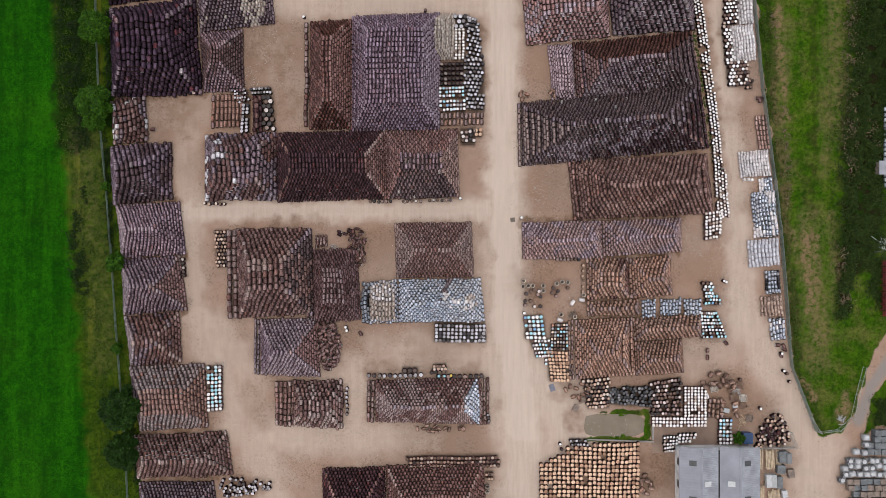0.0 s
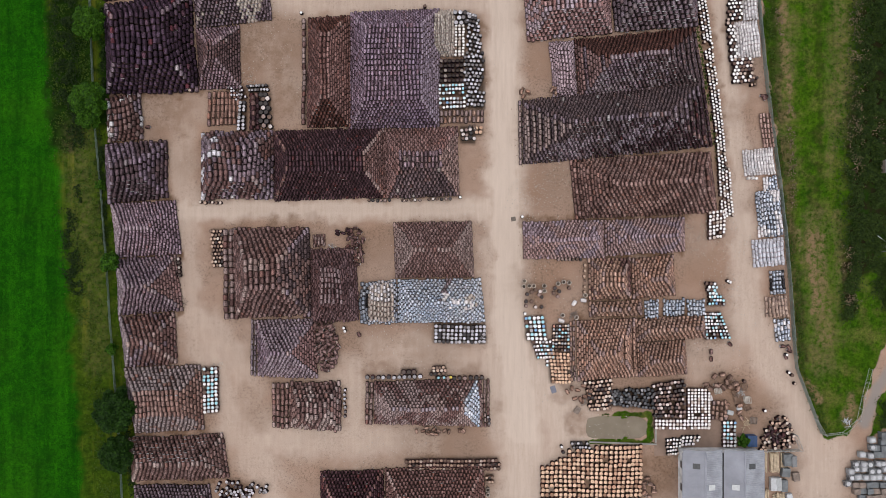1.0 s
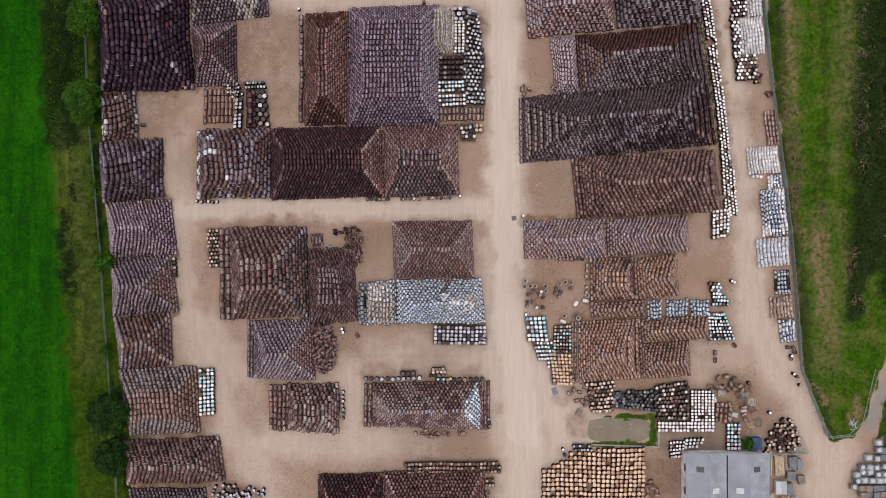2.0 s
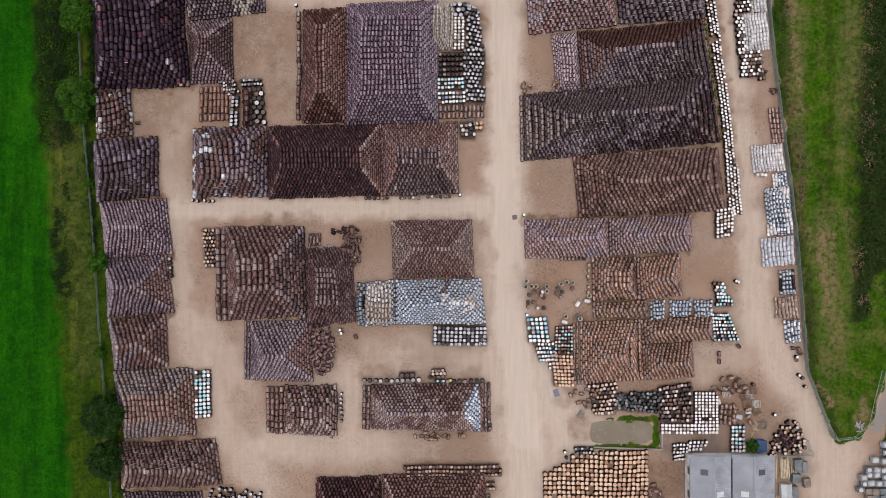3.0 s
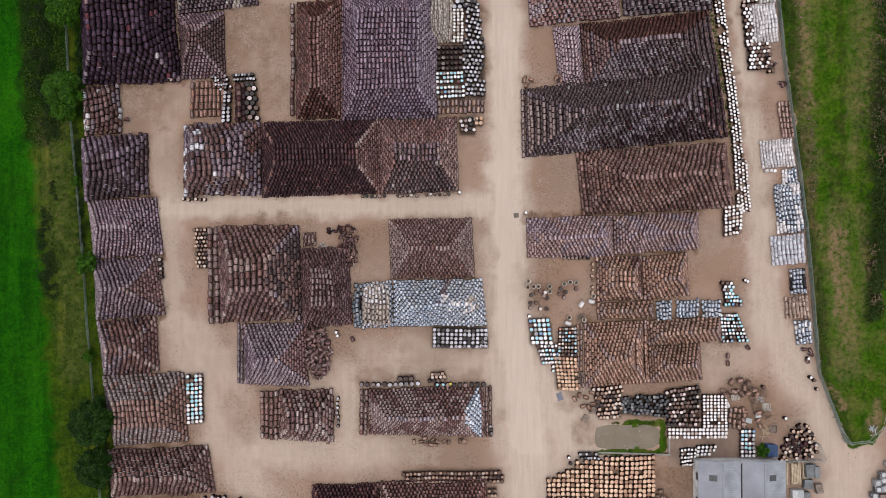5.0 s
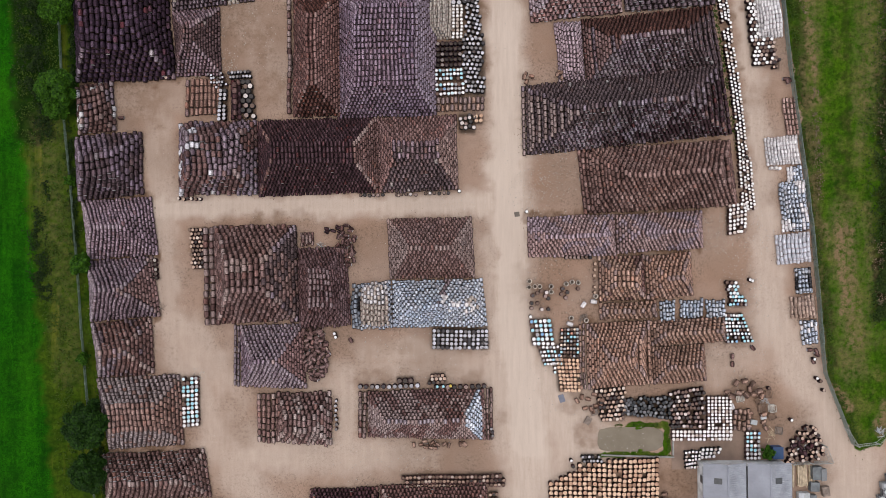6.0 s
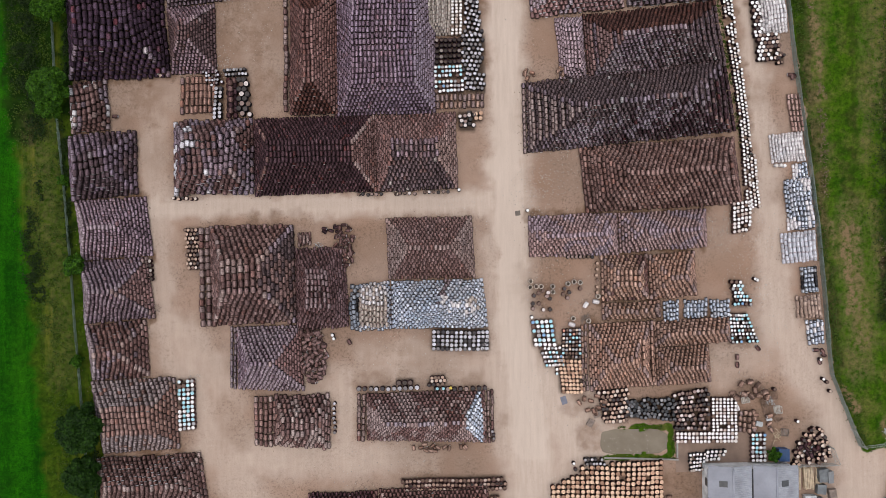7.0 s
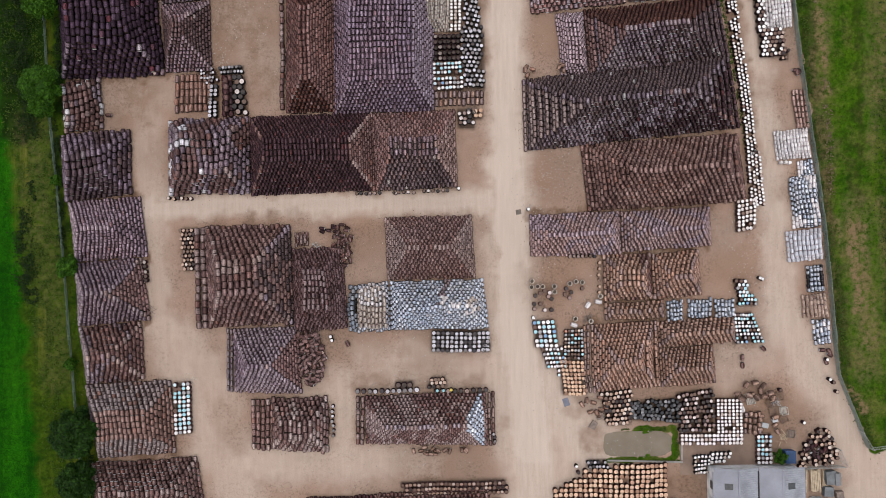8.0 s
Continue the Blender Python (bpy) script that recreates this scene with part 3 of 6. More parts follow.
LYING = cask_shell(8, [(0, 0.74), (0.16, 0.9), (0.5, 1.0), (0.84, 0.9), (1, 0.74)], 0)
BURIED = cask_shell(6, [(0, 0.78), (0.5, 1.0), (1, 0.78)], 0)
STANDING = cask_shell(12, [(0, 0.88), (0.3, 1.0), (0.7, 1.0), (1, 0.88)], 0.035)
TUB = cask_shell(12, [(0, 0.9), (0.3, 0.99), (0.7, 0.99), (1, 0.9)], 0.3)
OPEN = cask_shell(12, [(0, 0.9), (0.28, 0.99), (0.72, 0.99), (1, 0.94)], 0.75, 0.8)


def cask_mesh(name, shell, poses, mats):
    """One mesh of the shell at each pose (a 4 x 4 array)."""
    pts, faces, kinds, uvs = shell
    k = len(poses)
    m = np.array(poses)
    p = np.einsum("kij,nj->kni", m[:, :3, :3], pts) + m[:, None, :3, 3]
    loops = np.concatenate([np.array(f) for f in faces])
    sizes = np.array([len(f) for f in faces])
    me = bpy.data.meshes.new(name)
    me.vertices.add(k * len(pts))
    me.vertices.foreach_set("co", p.ravel())
    me.loops.add(k * len(loops))
    me.loops.foreach_set("vertex_index", (loops[None] + np.arange(k)[:, None] * len(pts)).ravel())
    me.polygons.add(k * len(sizes))
    starts = np.concatenate([[0], np.cumsum(sizes)[:-1]])
    me.polygons.foreach_set("loop_start", (starts[None] + np.arange(k)[:, None] * len(loops)).ravel())
    me.polygons.foreach_set("material_index", np.tile(np.array(kinds), k))
    me.polygons.foreach_set("use_smooth", np.tile(np.array(kinds) == 0, k))
    me.uv_layers.new(name="UVMap").data.foreach_set("uv", np.tile(uvs, (k, 1)).ravel())
    for mt in mats:
        me.materials.append(mt)
    me.update(calc_edges=True)
    me.validate()
    return me


SHARED = {}
PLOTS = []
STOOD = []


def shared_cask(shell_name, wood, head, dia, length):
    key = (shell_name, wood, head, round(dia, 2), round(length, 2))
    if key not in SHARED:
        shell = {"lying": LYING, "standing": STANDING, "open": OPEN, "tub": TUB}[shell_name]
        turn = np.array(pose(0, 0, 0, 90 if shell_name != "lying" else 0)) @ np.diag([dia, length, dia, 1.0])
        SHARED[key] = cask_mesh("cask", shell, [turn], (WOOD[wood], HEAD[head]))
    return SHARED[key]


def child(name, me, parent, m, label=""):
    ob = new(name, me)
    ob.parent = parent
    ob.matrix_basis = m
    return tagged(ob, label)


def place_in(quad, s, t):
    """The place in a four-sided plot: s from west to east, t from north to south."""
    nw, ne, se, sw = (Vector(p) for p in quad)
    return (nw * (1 - s) + ne * s) * (1 - t) + (sw * (1 - s) + se * s) * t


def extent(quad):
    nw, ne, se, sw = (Vector(p) for p in quad)
    return ((ne - nw).length + (se - sw).length) / 2, ((sw - nw).length + (se - ne).length) / 2


def holder(name, quad, label, category, group=""):
    ob = new(name)
    ob.location = (*place_in(quad, 0.5, 0.5), 0)
    ob.empty_display_size = 0.5
    return tagged(ob, label, category, group)


# Paler wood on ridges and hips paints in weathering and the extra skylight there.
PALER_WOOD = {"brown": "drift", "violet": "ash", "dark": "brown", "mixed": "violet", "rose": "drift", "tan": "drift", "rust": "brown", "pitch": "mixed", "gloom": "violet"}


def cask_pile(quad, dia, length, levels, wood, label, head="lying", pieces=58, end=0.5, loose=1.0, gap=0.02, mixin=None, ends=None, east=None, north=None, west=None, crest=None, lean=0.0, fade=None, patch=None, tone=(1, 1, 1), cut=(0, 0)):
    """Casks lying side by side in rows, nested level on level, each level a cask narrower and shorter than the one
    below.
    mixin: other casks strewn in (wood, head, share); ends, north, east, west, crest: other casks (wood, head) on both
    end slopes, on one slope or on top, whose tone also paints in the light and shade there. lean: how far each level
    shifts west. fade: (wood, head, from, to), other casks that grow more common from west to east. patch: a function of
    the place in the plot (0 to 1 eastwards and southwards) that names other casks (wood, head) or none. tone: a tint
    over the whole pile. cut: casks by which each level falls short of a steep slope, west and east."""
    PLOTS.append(list(quad))
    wide, deep = extent(quad)
    n, m = max(1, round(wide / dia)), max(1, round(deep / length))
    d, l = wide / n, deep / m
    thing = holder("cask_pile", quad, label, "cask pile", "piles of lying casks in the yard")
    base = thing.location.copy()
    spots = []
    for k in range(min(levels, n)):
        cut_west = round(k * cut[0])
        cols, rows = n - (k // 2 if lean else k) - cut_west - round(k * cut[1]), m - round(2 * end * k)
        if rows < 1 or cols < 1:
            break
        height = min(levels, n, math.ceil(m / (2 * end)) if end else levels)
        top, under_top = k == height - 1, k == height - 2
        for i in range(cols):
            for j in range(rows):
                if top or under_top or min(i, cols - 1 - i, j, rows - 1 - j) < 2:
                    # Slope and crest woods also paint in that side's light or shade.
                    sort = (wood, head)
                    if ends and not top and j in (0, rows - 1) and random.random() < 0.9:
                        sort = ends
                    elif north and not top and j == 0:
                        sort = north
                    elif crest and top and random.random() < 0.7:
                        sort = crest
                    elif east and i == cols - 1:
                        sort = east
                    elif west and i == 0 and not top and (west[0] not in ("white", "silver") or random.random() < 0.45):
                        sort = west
                    elif min(i, cols - 1 - i, j, rows - 1 - j) > 0 and not top:
                        sort = (wood, head)
                    elif fade and random.random() < ((i + 0.5 + k * 0.5) / n - fade[2]) / (fade[3] - fade[2]):
                        sort = fade[:2]
                    elif mixin and random.uniform(-0.22, 0.22) + 0.5 + noise.noise((i * 0.28, (j + k * 0.5) * 0.28, base.x)) < mixin[2]:
                        sort = mixin[:2]
                    u, v = (i + 0.5 + cut_west + k * (0.5 - lean)) / n, (j + 0.5 + (m - rows) / 2) / m
                    sort = (patch(u, v) if patch else None) or sort
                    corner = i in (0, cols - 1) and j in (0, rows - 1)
                    if sort[0] in PALER_WOOD and not crest and ((top and min(cols, rows) <= 2 and random.random() < 0.65) or (corner and random.random() < 0.62)):
                        sort = (PALER_WOOD[sort[0]], sort[1])
                    spots.append((min(i, cols - 1 - i, j, rows - 1 - j) > 0 and not top, k, u, v, i, sort))
    spots.sort(key=lambda q: (q[0], -q[1], (q[2] - 0.5) ** 2 + (q[3] - 0.5) ** 2))
    drift = [random.uniform(-1, 1) for _ in range(80)]
    bulk = {}
    for at, (inner, k, s, t, i, sort) in enumerate(spots):
        p, north, south = place_in(quad, s, t), place_in(quad, s, 0), place_in(quad, s, 1)
        yaw = math.degrees(math.atan2(north.y - south.y, north.x - south.x)) - 90
        z = d / 2 + k * d * 0.866 + random.uniform(-0.02, 0.02) * loose
        size = random.uniform(0.94, 1.0)
        bend, slip, sag = (noise.noise((p.x * f, p.y * f, turn + base.x)) for f, turn in ((0.17, 0), (0.17, 31), (0.2, 62)))
        free = loose * min(1, 0.2 + 5 * min(s, 1 - s, t, 1 - t))
        bend, slip, sag = bend * free, slip * free, sag * free
        x = p.x - base.x + random.gauss(0, 0.02 * loose) + bend * 0.4 + math.sin(t * 9 + (i + k) * 1.3 + base.x) * 0.03 * loose
        y = p.y - base.y + random.gauss(0, 0.03 * loose) + slip * 0.36 + drift[(i + k * 7) % 80] * 0.1 * l * loose
        z = max(d / 2, z + sag * 0.12 * min(k, 3))
        q = pose(x, y, z, random.gauss(0, 1.0) * loose, random.gauss(0, 7), yaw + 180 * random.randrange(2) + random.gauss(0, 1.6) * loose) @ Matrix.Diagonal((d * size, l * (1 - gap) * random.uniform(0.96, 1.01), d * random.uniform(0.95, 1.0), 1))
        if at < pieces:
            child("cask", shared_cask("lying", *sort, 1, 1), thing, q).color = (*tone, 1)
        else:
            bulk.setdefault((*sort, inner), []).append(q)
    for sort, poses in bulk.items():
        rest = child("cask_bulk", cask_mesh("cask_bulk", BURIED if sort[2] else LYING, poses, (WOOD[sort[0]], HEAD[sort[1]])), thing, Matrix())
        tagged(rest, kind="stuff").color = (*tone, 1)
    return thing


def cask_rows(quad, nu, nv, wood, head, label, stagger=False, drop=0.02, fill=1.02, tall=0.9, keep=None, shake=0.03, shell="standing"):
    """Casks standing on end in rows, one layer high."""
    wide, deep = extent(quad)
    if not keep:
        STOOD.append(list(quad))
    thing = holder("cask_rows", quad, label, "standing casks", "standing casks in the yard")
    base = thing.location
    d = min(wide / nu, deep / nv * (1.12 if stagger else 1)) * fill * 1.03
    me = shared_cask(shell, wood, head, d, tall)
    for j in range(nv):
        for i in range(nu):
            s, t = (i + 0.5 + (0.25 if j % 2 else -0.25) * stagger) / nu, (j + 0.5) / nv
            if random.random() < drop or (keep and not keep(s, t)):
                continue
            p = place_in(quad, s, t)
            bend = Vector((noise.noise((p.x * 0.11, p.y * 0.11, 3)), noise.noise((p.x * 0.11, p.y * 0.11, 9)))) * min(0.6, 0.05 * max(nu, nv)) * min(1, 18 * shake)
            child("cask", me, thing, pose(p.x - base.x + bend.x + random.gauss(0, shake), p.y - base.y + bend.y + random.gauss(0, shake), tall / 2, random.gauss(0, 0.6), random.gauss(0, 0.6), random.uniform(0, 360)))
    return thing


def cask_line(points, pitch, wood, head, label, wide=1, dia=0.6, tall=0.9, drop=0.04):
    """Standing casks along a line, some abreast."""
    thing = new("cask_line")
    thing.location = (*points[0], 0)
    tagged(thing, label, "standing casks", "standing casks in the yard")
    me = shared_cask("standing", wood, head, dia, tall)
    spots = []
    for a, b in zip(points, points[1:]):
        a, b = Vector(a), Vector(b)
        way = (b - a).normalized()
        side = Vector((-way.y, way.x))
        count = max(1, round((b - a).length / pitch))
        for i in range(count):
            for w in range(wide):
                spots.append(a + way * (i + 0.5 * (w % 2)) * pitch + side * (w - (wide - 1) / 2) * dia * 1.02)
    for p in spots:
        if random.random() > drop:
            child("cask", me, thing, pose(p.x - points[0][0] + random.gauss(0, 0.05), p.y - points[0][1] + random.gauss(0, 0.05), tall / 2, 0, 0, random.uniform(0, 360)))
    return thing


def loose_cask(p, dia, tall, wood, head, label, lying=None, kind="standing"):
    """A single cask on the ground: on end, or lying with its axis turned by that many degrees."""
    if lying is None:
        ob = new("cask", shared_cask(kind, wood, head, dia, tall))
        ob.matrix_basis = pose(*p, tall / 2, 0, 0, random.uniform(0, 360))
    else:
        ob = new("cask", shared_cask("lying", wood, head, dia, tall))
        ob.matrix_basis = pose(*p, dia / 2, 0, random.gauss(0, 25), lying)
    return tagged(ob, label, "cask", "loose casks")


def cask_heap(centre, rx, ry, count, dia, length, wood, label, stand=0.25, head="whitebrown"):
    """Casks tipped out in a disorderly heap."""
    thing = new("cask_heap")
    thing.location = (*centre, 0)
    tagged(thing, label, "cask heap")
    rng = random.Random(round(centre[0] * 7 + centre[1]))
    put = []
    for _ in range(count * 40):
        if len(put) == count:
            break
        a, r = rng.uniform(0, 2 * math.pi), math.sqrt(rng.random())
        x, y = rx * r * math.cos(a), ry * r * math.sin(a)
        low = [q for q in put if math.hypot(q[0] - x, q[1] - y) < dia * 0.95]
        if len(low) > 1 or any(q[2] > 0 for q in low):
            continue
        level = 1 if low else 0
        put.append((x, y, level))
        if rng.random() < stand and not level:
            child("cask", shared_cask("standing", wood, head, dia * 0.9, length), thing, pose(x, y, length / 2, 0, 0, 0))
        else:
            child("cask", shared_cask("lying", wood, head, dia, length), thing,
                  pose(x, y, dia / 2 + level * dia * 0.8, rng.gauss(0, 6) if level else 0, rng.gauss(0, 28), rng.uniform(0, 180)))
    return thing


# Piles of the west side, from north to south.
B, H, L = (0.65, 0.9), (0.8, 1.0), (0.9, 1.15)  # barrel, hogshead and butt: girth and length
GREYLBL = "hipped pile of weathered grey-violet oak casks lying on bare earth"
BROWNLBL = "hipped pile of weathered brown oak casks lying on bare earth"
DARKLBL = "tall pile of dark weathered oak casks lying on bare earth"
BIGLBL = "pile of large dark-stained sherry casks lying on bare earth"
cask_pile([(-61.6, 54.0), (-46.2, 55.0), (-46.0, 46.9), (-61.4, 44.6)], *H, 6, "pitch", DARKLBL, tone=(1.3, 1.3, 1.45))
cask_pile([(-45.7, 51.9), (-31.7, 52.1), (-30.9, 41.4), (-44.7, 39.7)], *B, 10, "violet", GREYLBL, mixin=("cream", "pale", 0.2))
cask_pile([(-61.3, 44.2), (-45.4, 46.3), (-44.1, 28.1), (-60.9, 28.0)], *L, 8, "pitch", BIGLBL, loose=1.6, tone=(1.6, 1.66, 1.86))
cask_pile([(-44.9, 39.8), (-36.7, 40.4), (-36.4, 28.9), (-44.0, 28.8)], 0.6, 0.78, 11, "gloom", BROWNLBL, ends=("violet", "lying"), tone=(1.25, 1.15, 1.15))
cask_pile([(-61.0, 27.1), (-54.5, 28.3), (-54.1, 19.6), (-60.9, 19.4)], 0.8, 1.0, 4, "brown", "low pile of brown sherry casks with white-headed ones among them", loose=1.5, mixin=("violet", "lying", 0.35),
          patch=lambda u, v: ("striped", "white") if (u < 0.32 and 0.15 < v < 0.85 and random.random() < 0.34) or (abs(u + v - 0.75) < 0.08 and v < 0.25) or (v > 0.9 and 0.35 < u < 0.6 and random.random() < 0.5) or (u > 0.9 and 0.55 < v < 0.7) else None)
cask_pile([(-61.2, 18.9), (-49.8, 19.7), (-49.5, 9.1), (-60.7, 8.1)], *L, 7, "gloom", BIGLBL, loose=1.5, mixin=("violet", "lying", 0.3), west=("violet", "lying"), tone=(0.92, 0.9, 1), head="glint")
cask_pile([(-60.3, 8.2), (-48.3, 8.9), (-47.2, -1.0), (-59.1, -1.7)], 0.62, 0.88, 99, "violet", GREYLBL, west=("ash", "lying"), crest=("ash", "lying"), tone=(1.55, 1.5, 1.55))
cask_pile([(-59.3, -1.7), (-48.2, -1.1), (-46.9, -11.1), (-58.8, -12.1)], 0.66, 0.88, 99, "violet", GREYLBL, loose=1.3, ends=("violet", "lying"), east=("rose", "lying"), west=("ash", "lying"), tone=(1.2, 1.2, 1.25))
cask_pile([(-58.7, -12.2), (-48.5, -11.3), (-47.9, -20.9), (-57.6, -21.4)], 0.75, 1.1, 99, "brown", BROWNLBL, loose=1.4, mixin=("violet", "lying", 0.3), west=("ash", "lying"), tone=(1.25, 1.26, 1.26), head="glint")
cask_pile([(-57.9, -21.4), (-43.7, -20.9), (-43.0, -32.6), (-55.9, -33.4)], 0.75, 1.0, 8, "rose", "flat-topped pile of tan and grey oak casks on bare earth", ends=("ash", "lying"), west=("violet", "lying"), tone=(1.3, 1.3, 1.2), head="glint")
cask_pile([(-57.0, -34.2), (-39.7, -33.3), (-38.5, -41.6), (-56.2, -42.0)], 0.76, 1.08, 99, "brown", BROWNLBL, loose=1.4, tone=(1.28, 1.32, 1.3), head="glint")
cask_pile([(-56.0, -42.7), (-42.1, -42.5), (-41.1, -51.7), (-55.4, -51.7)], *B, 8, "violet", GREYLBL)
# North block.
cask_pile([(-24.5, 41.8), (-16.8, 42.2), (-16.5, 21.9), (-24.7, 21.9)], *B, 10, "brown", BROWNLBL, mixin=("rose", "lying", 0.3), east=("rose", "lying"), west=("brown", "lying"), ends=("rust", "lying"), tone=(1.1, 1, 0.98))
cask_pile([(-25.6, 41.4), (-24.7, 41.6), (-24.8, 22.3), (-25.6, 22.3)], *H, 1, "brown", "single row of brown casks lying end to end")
cask_pile([(-16.9, 42.9), (-0.5, 43.6), (-0.5, 21.9), (-16.9, 21.6)], *B, 10, "violet", "huge flat-topped pile of grey-violet oak barrels lying on bare earth", pieces=220, east=("ash", "lying"), tone=(1.14, 1.11, 1.26))
cask_pile([(-0.5, 43.3), (2.1, 43.4), (2.1, 34.8), (-0.5, 34.8)], 0.55, 0.72, 9, "cream", "pile of pale cream barrels leaning on the great pile", head="pale", lean=1.0)
cask_pile([(-43.9, 21.0), (-30.6, 21.5), (-30.4, 8.9), (-43.8, 8.7)], 0.88, 1.1, 6, "violet", "pile of mixed grey, brown and white casks lying on bare earth", head="glint", mixin=("brown", "glint", 0.45), loose=1.5,
          patch=lambda u, v: ("striped", "white") if (u < 0.09 and random.random() < 0.6) or (0.18 < u < 0.37 and 0.3 < v < 0.42) or (u < 0.5 and random.random() < 0.04) else None, tone=(1, 1, 1.05))
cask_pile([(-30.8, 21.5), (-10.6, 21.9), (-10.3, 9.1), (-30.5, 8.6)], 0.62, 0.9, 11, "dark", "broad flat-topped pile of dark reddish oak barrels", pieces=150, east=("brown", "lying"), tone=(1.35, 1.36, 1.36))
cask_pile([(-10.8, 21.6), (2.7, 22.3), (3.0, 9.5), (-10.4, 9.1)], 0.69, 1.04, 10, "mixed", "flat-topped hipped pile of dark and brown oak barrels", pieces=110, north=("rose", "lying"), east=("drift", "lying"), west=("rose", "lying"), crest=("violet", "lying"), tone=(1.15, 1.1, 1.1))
# Middle block.
cask_pile([(-38.2, 3.7), (-24.1, 4.1), (-23.7, -12.2), (-37.8, -12.7)], 0.88, 1.15, 10, "brown", "broad pile of large grey and brown sherry casks", loose=1.4, mixin=("rose", "lying", 0.35), east=("gloom", "lying"), pieces=100,
          patch=lambda u, v: ("drift", "lying") if 0.3 < u < 0.55 and 0.34 < v < 0.5 and random.random() < 0.8 else ("rose", "lying") if u > 0.62 and v > 0.25 and random.random() < 0.6 else None, tone=(1.12, 1.15, 1.16))
cask_pile([(-39.8, 3.6), (-37.7, 3.7), (-37.5, -12.6), (-39.6, -12.8)], 0.88, 1.2, 1, "brown", "two rows of large brown casks lying end to end", tone=(0.95, 0.97, 1.0))
cask_pile([(-24.0, 0.1), (-15.7, 0.3), (-15.1, -13.0), (-23.9, -13.7)], 0.61, 0.92, 9, "brown", BROWNLBL, loose=1.4, crest=("drift", "lying"), mixin=("rose", "lying", 0.3), pieces=80, tone=(0.88, 0.88, 0.98))
cask_pile([(-23.6, 2.6), (-21.3, 2.8), (-21.3, 0.3), (-23.6, 0.1)], *B, 2, "brown", "low stack of brown barrels beside a larger pile")
cask_pile([(-9.1, 4.8), (5.2, 5.0), (5.7, -5.2), (-8.7, -5.4)], *B, 12, "rose", "neat hipped pile of brown oak barrels like a house roof", pieces=110, east=("drift", "lying"), west=("drift", "lying"), tone=(1.12, 1.12, 1.12))
cask_pile([(-8.3, -5.6), (6.9, -5.2), (7.7, -13.4), (-8.2, -13.5)], 0.68, 0.82, 99, "silver", "long pile of bleached silver-grey barrels", head="slate", pieces=130, gap=0.1, loose=1.3,
          patch=lambda u, v: (("cream", "slate") if 0.8 < u < 0.9 and 0.32 < v < 0.62 and random.random() < 0.35 else ("ash", "slate") if abs(u - 0.62 + 0.25 * v) < 0.03 and v < 0.5 and random.random() < 0.7
                              else ("white", "slate") if 0.5 < u < 0.85 and 0.3 < v < 0.62 and random.random() < 0.3 else None), tone=(1.18, 1.18, 1.2))
cask_pile([(-13.6, -5.8), (-8.3, -5.6), (-8.2, -13.5), (-13.6, -13.7)], 0.58, 0.82, 3, "cream", "flat-topped stack of whitish and cream barrels", head="slate", loose=1.8, gap=0.05, ends=("silver", "slate"),
          patch=lambda u, v: ("silver", "slate") if u > 0.86 else ("striped", "slate") if v < 0.5 and random.random() < 0.6 else None, tone=(1.0, 0.96, 0.95))
cask_pile([(-15.1, -6.1), (-13.5, -5.8), (-13.6, -13.6), (-15.2, -13.8)], 0.7, 0.9, 2, "silver", "low row of slate-grey barrels at the end of a silver pile", loose=2, mixin=("slate", "pale", 0.5), tone=(0.55, 0.55, 0.55))
cask_pile([(-33.7, -12.8), (-23.2, -12.6), (-22.5, -23.5), (-33.7, -23.1)], 0.68, 0.88, 99, "violet", GREYLBL, ends=("ash", "lying"), east=("rose", "lying"), tone=(1.32, 1.27, 1.32))
cask_pile([(-34.8, -12.9), (-33.7, -12.8), (-33.7, -23.1), (-34.8, -23.0)], 0.6, 0.9, 1, "violet", "single row of grey barrels lying end to end")
cask_pile([(-27.8, -24.1), (-18.5, -23.9), (-18.2, -33.1), (-27.8, -32.6)], 0.76, 1.05, 6, "brown", BROWNLBL, loose=1.8, mixin=("drift", "lying", 0.4), tone=(1.4, 1.5, 1.52))
cask_pile([(-31.0, -24.2), (-27.8, -24.1), (-27.8, -32.6), (-30.9, -32.2)], 0.8, 1.1, 1, "brown", "four rows of brown casks lying end to end", tone=(1.5, 1.6, 1.6))
cask_pile([(-12.5, -23.9), (7.1, -23.6), (7.4, -32.3), (-12.5, -31.7)], 0.66, 0.86, 99, "drift", "long hipped pile of grey-brown oak barrels with one silver slope", pieces=110, mixin=("brown", "lying", 0.45), crest=("ash", "lying"),
          patch=lambda u, v: ("silver", "pale") if 0.82 < u < 0.955 and abs(v - 0.5) < 0.12 + (u - 0.82) * 2.6 else None, tone=(1.38, 1.4, 1.44))
cask_pile([(-14.1, -23.9), (-12.6, -23.9), (-12.6, -31.7), (-14.1, -31.7)], 0.75, 1.0, 1, "brown", "two rows of brown casks lying end to end")
cask_pile([(7.1, -23.6), (8.3, -23.5), (8.6, -32.3), (7.4, -32.3)], 0.62, 0.9, 1, "brown", "two rows of brown barrels lying end to end")
cask_pile([(-22.3, -40.2), (-10.7, -39.8), (-10.3, -51.2), (-22.2, -51.2)], *B, 10, "dark", DARKLBL, tone=(1.5, 1.4, 1.4))
cask_pile([(-10.6, -39.5), (7.4, -39.3), (8.2, -51.2), (-10.2, -51.2)], *B, 10, "brown", DARKLBL, tone=(1.35, 1.3, 1.3))
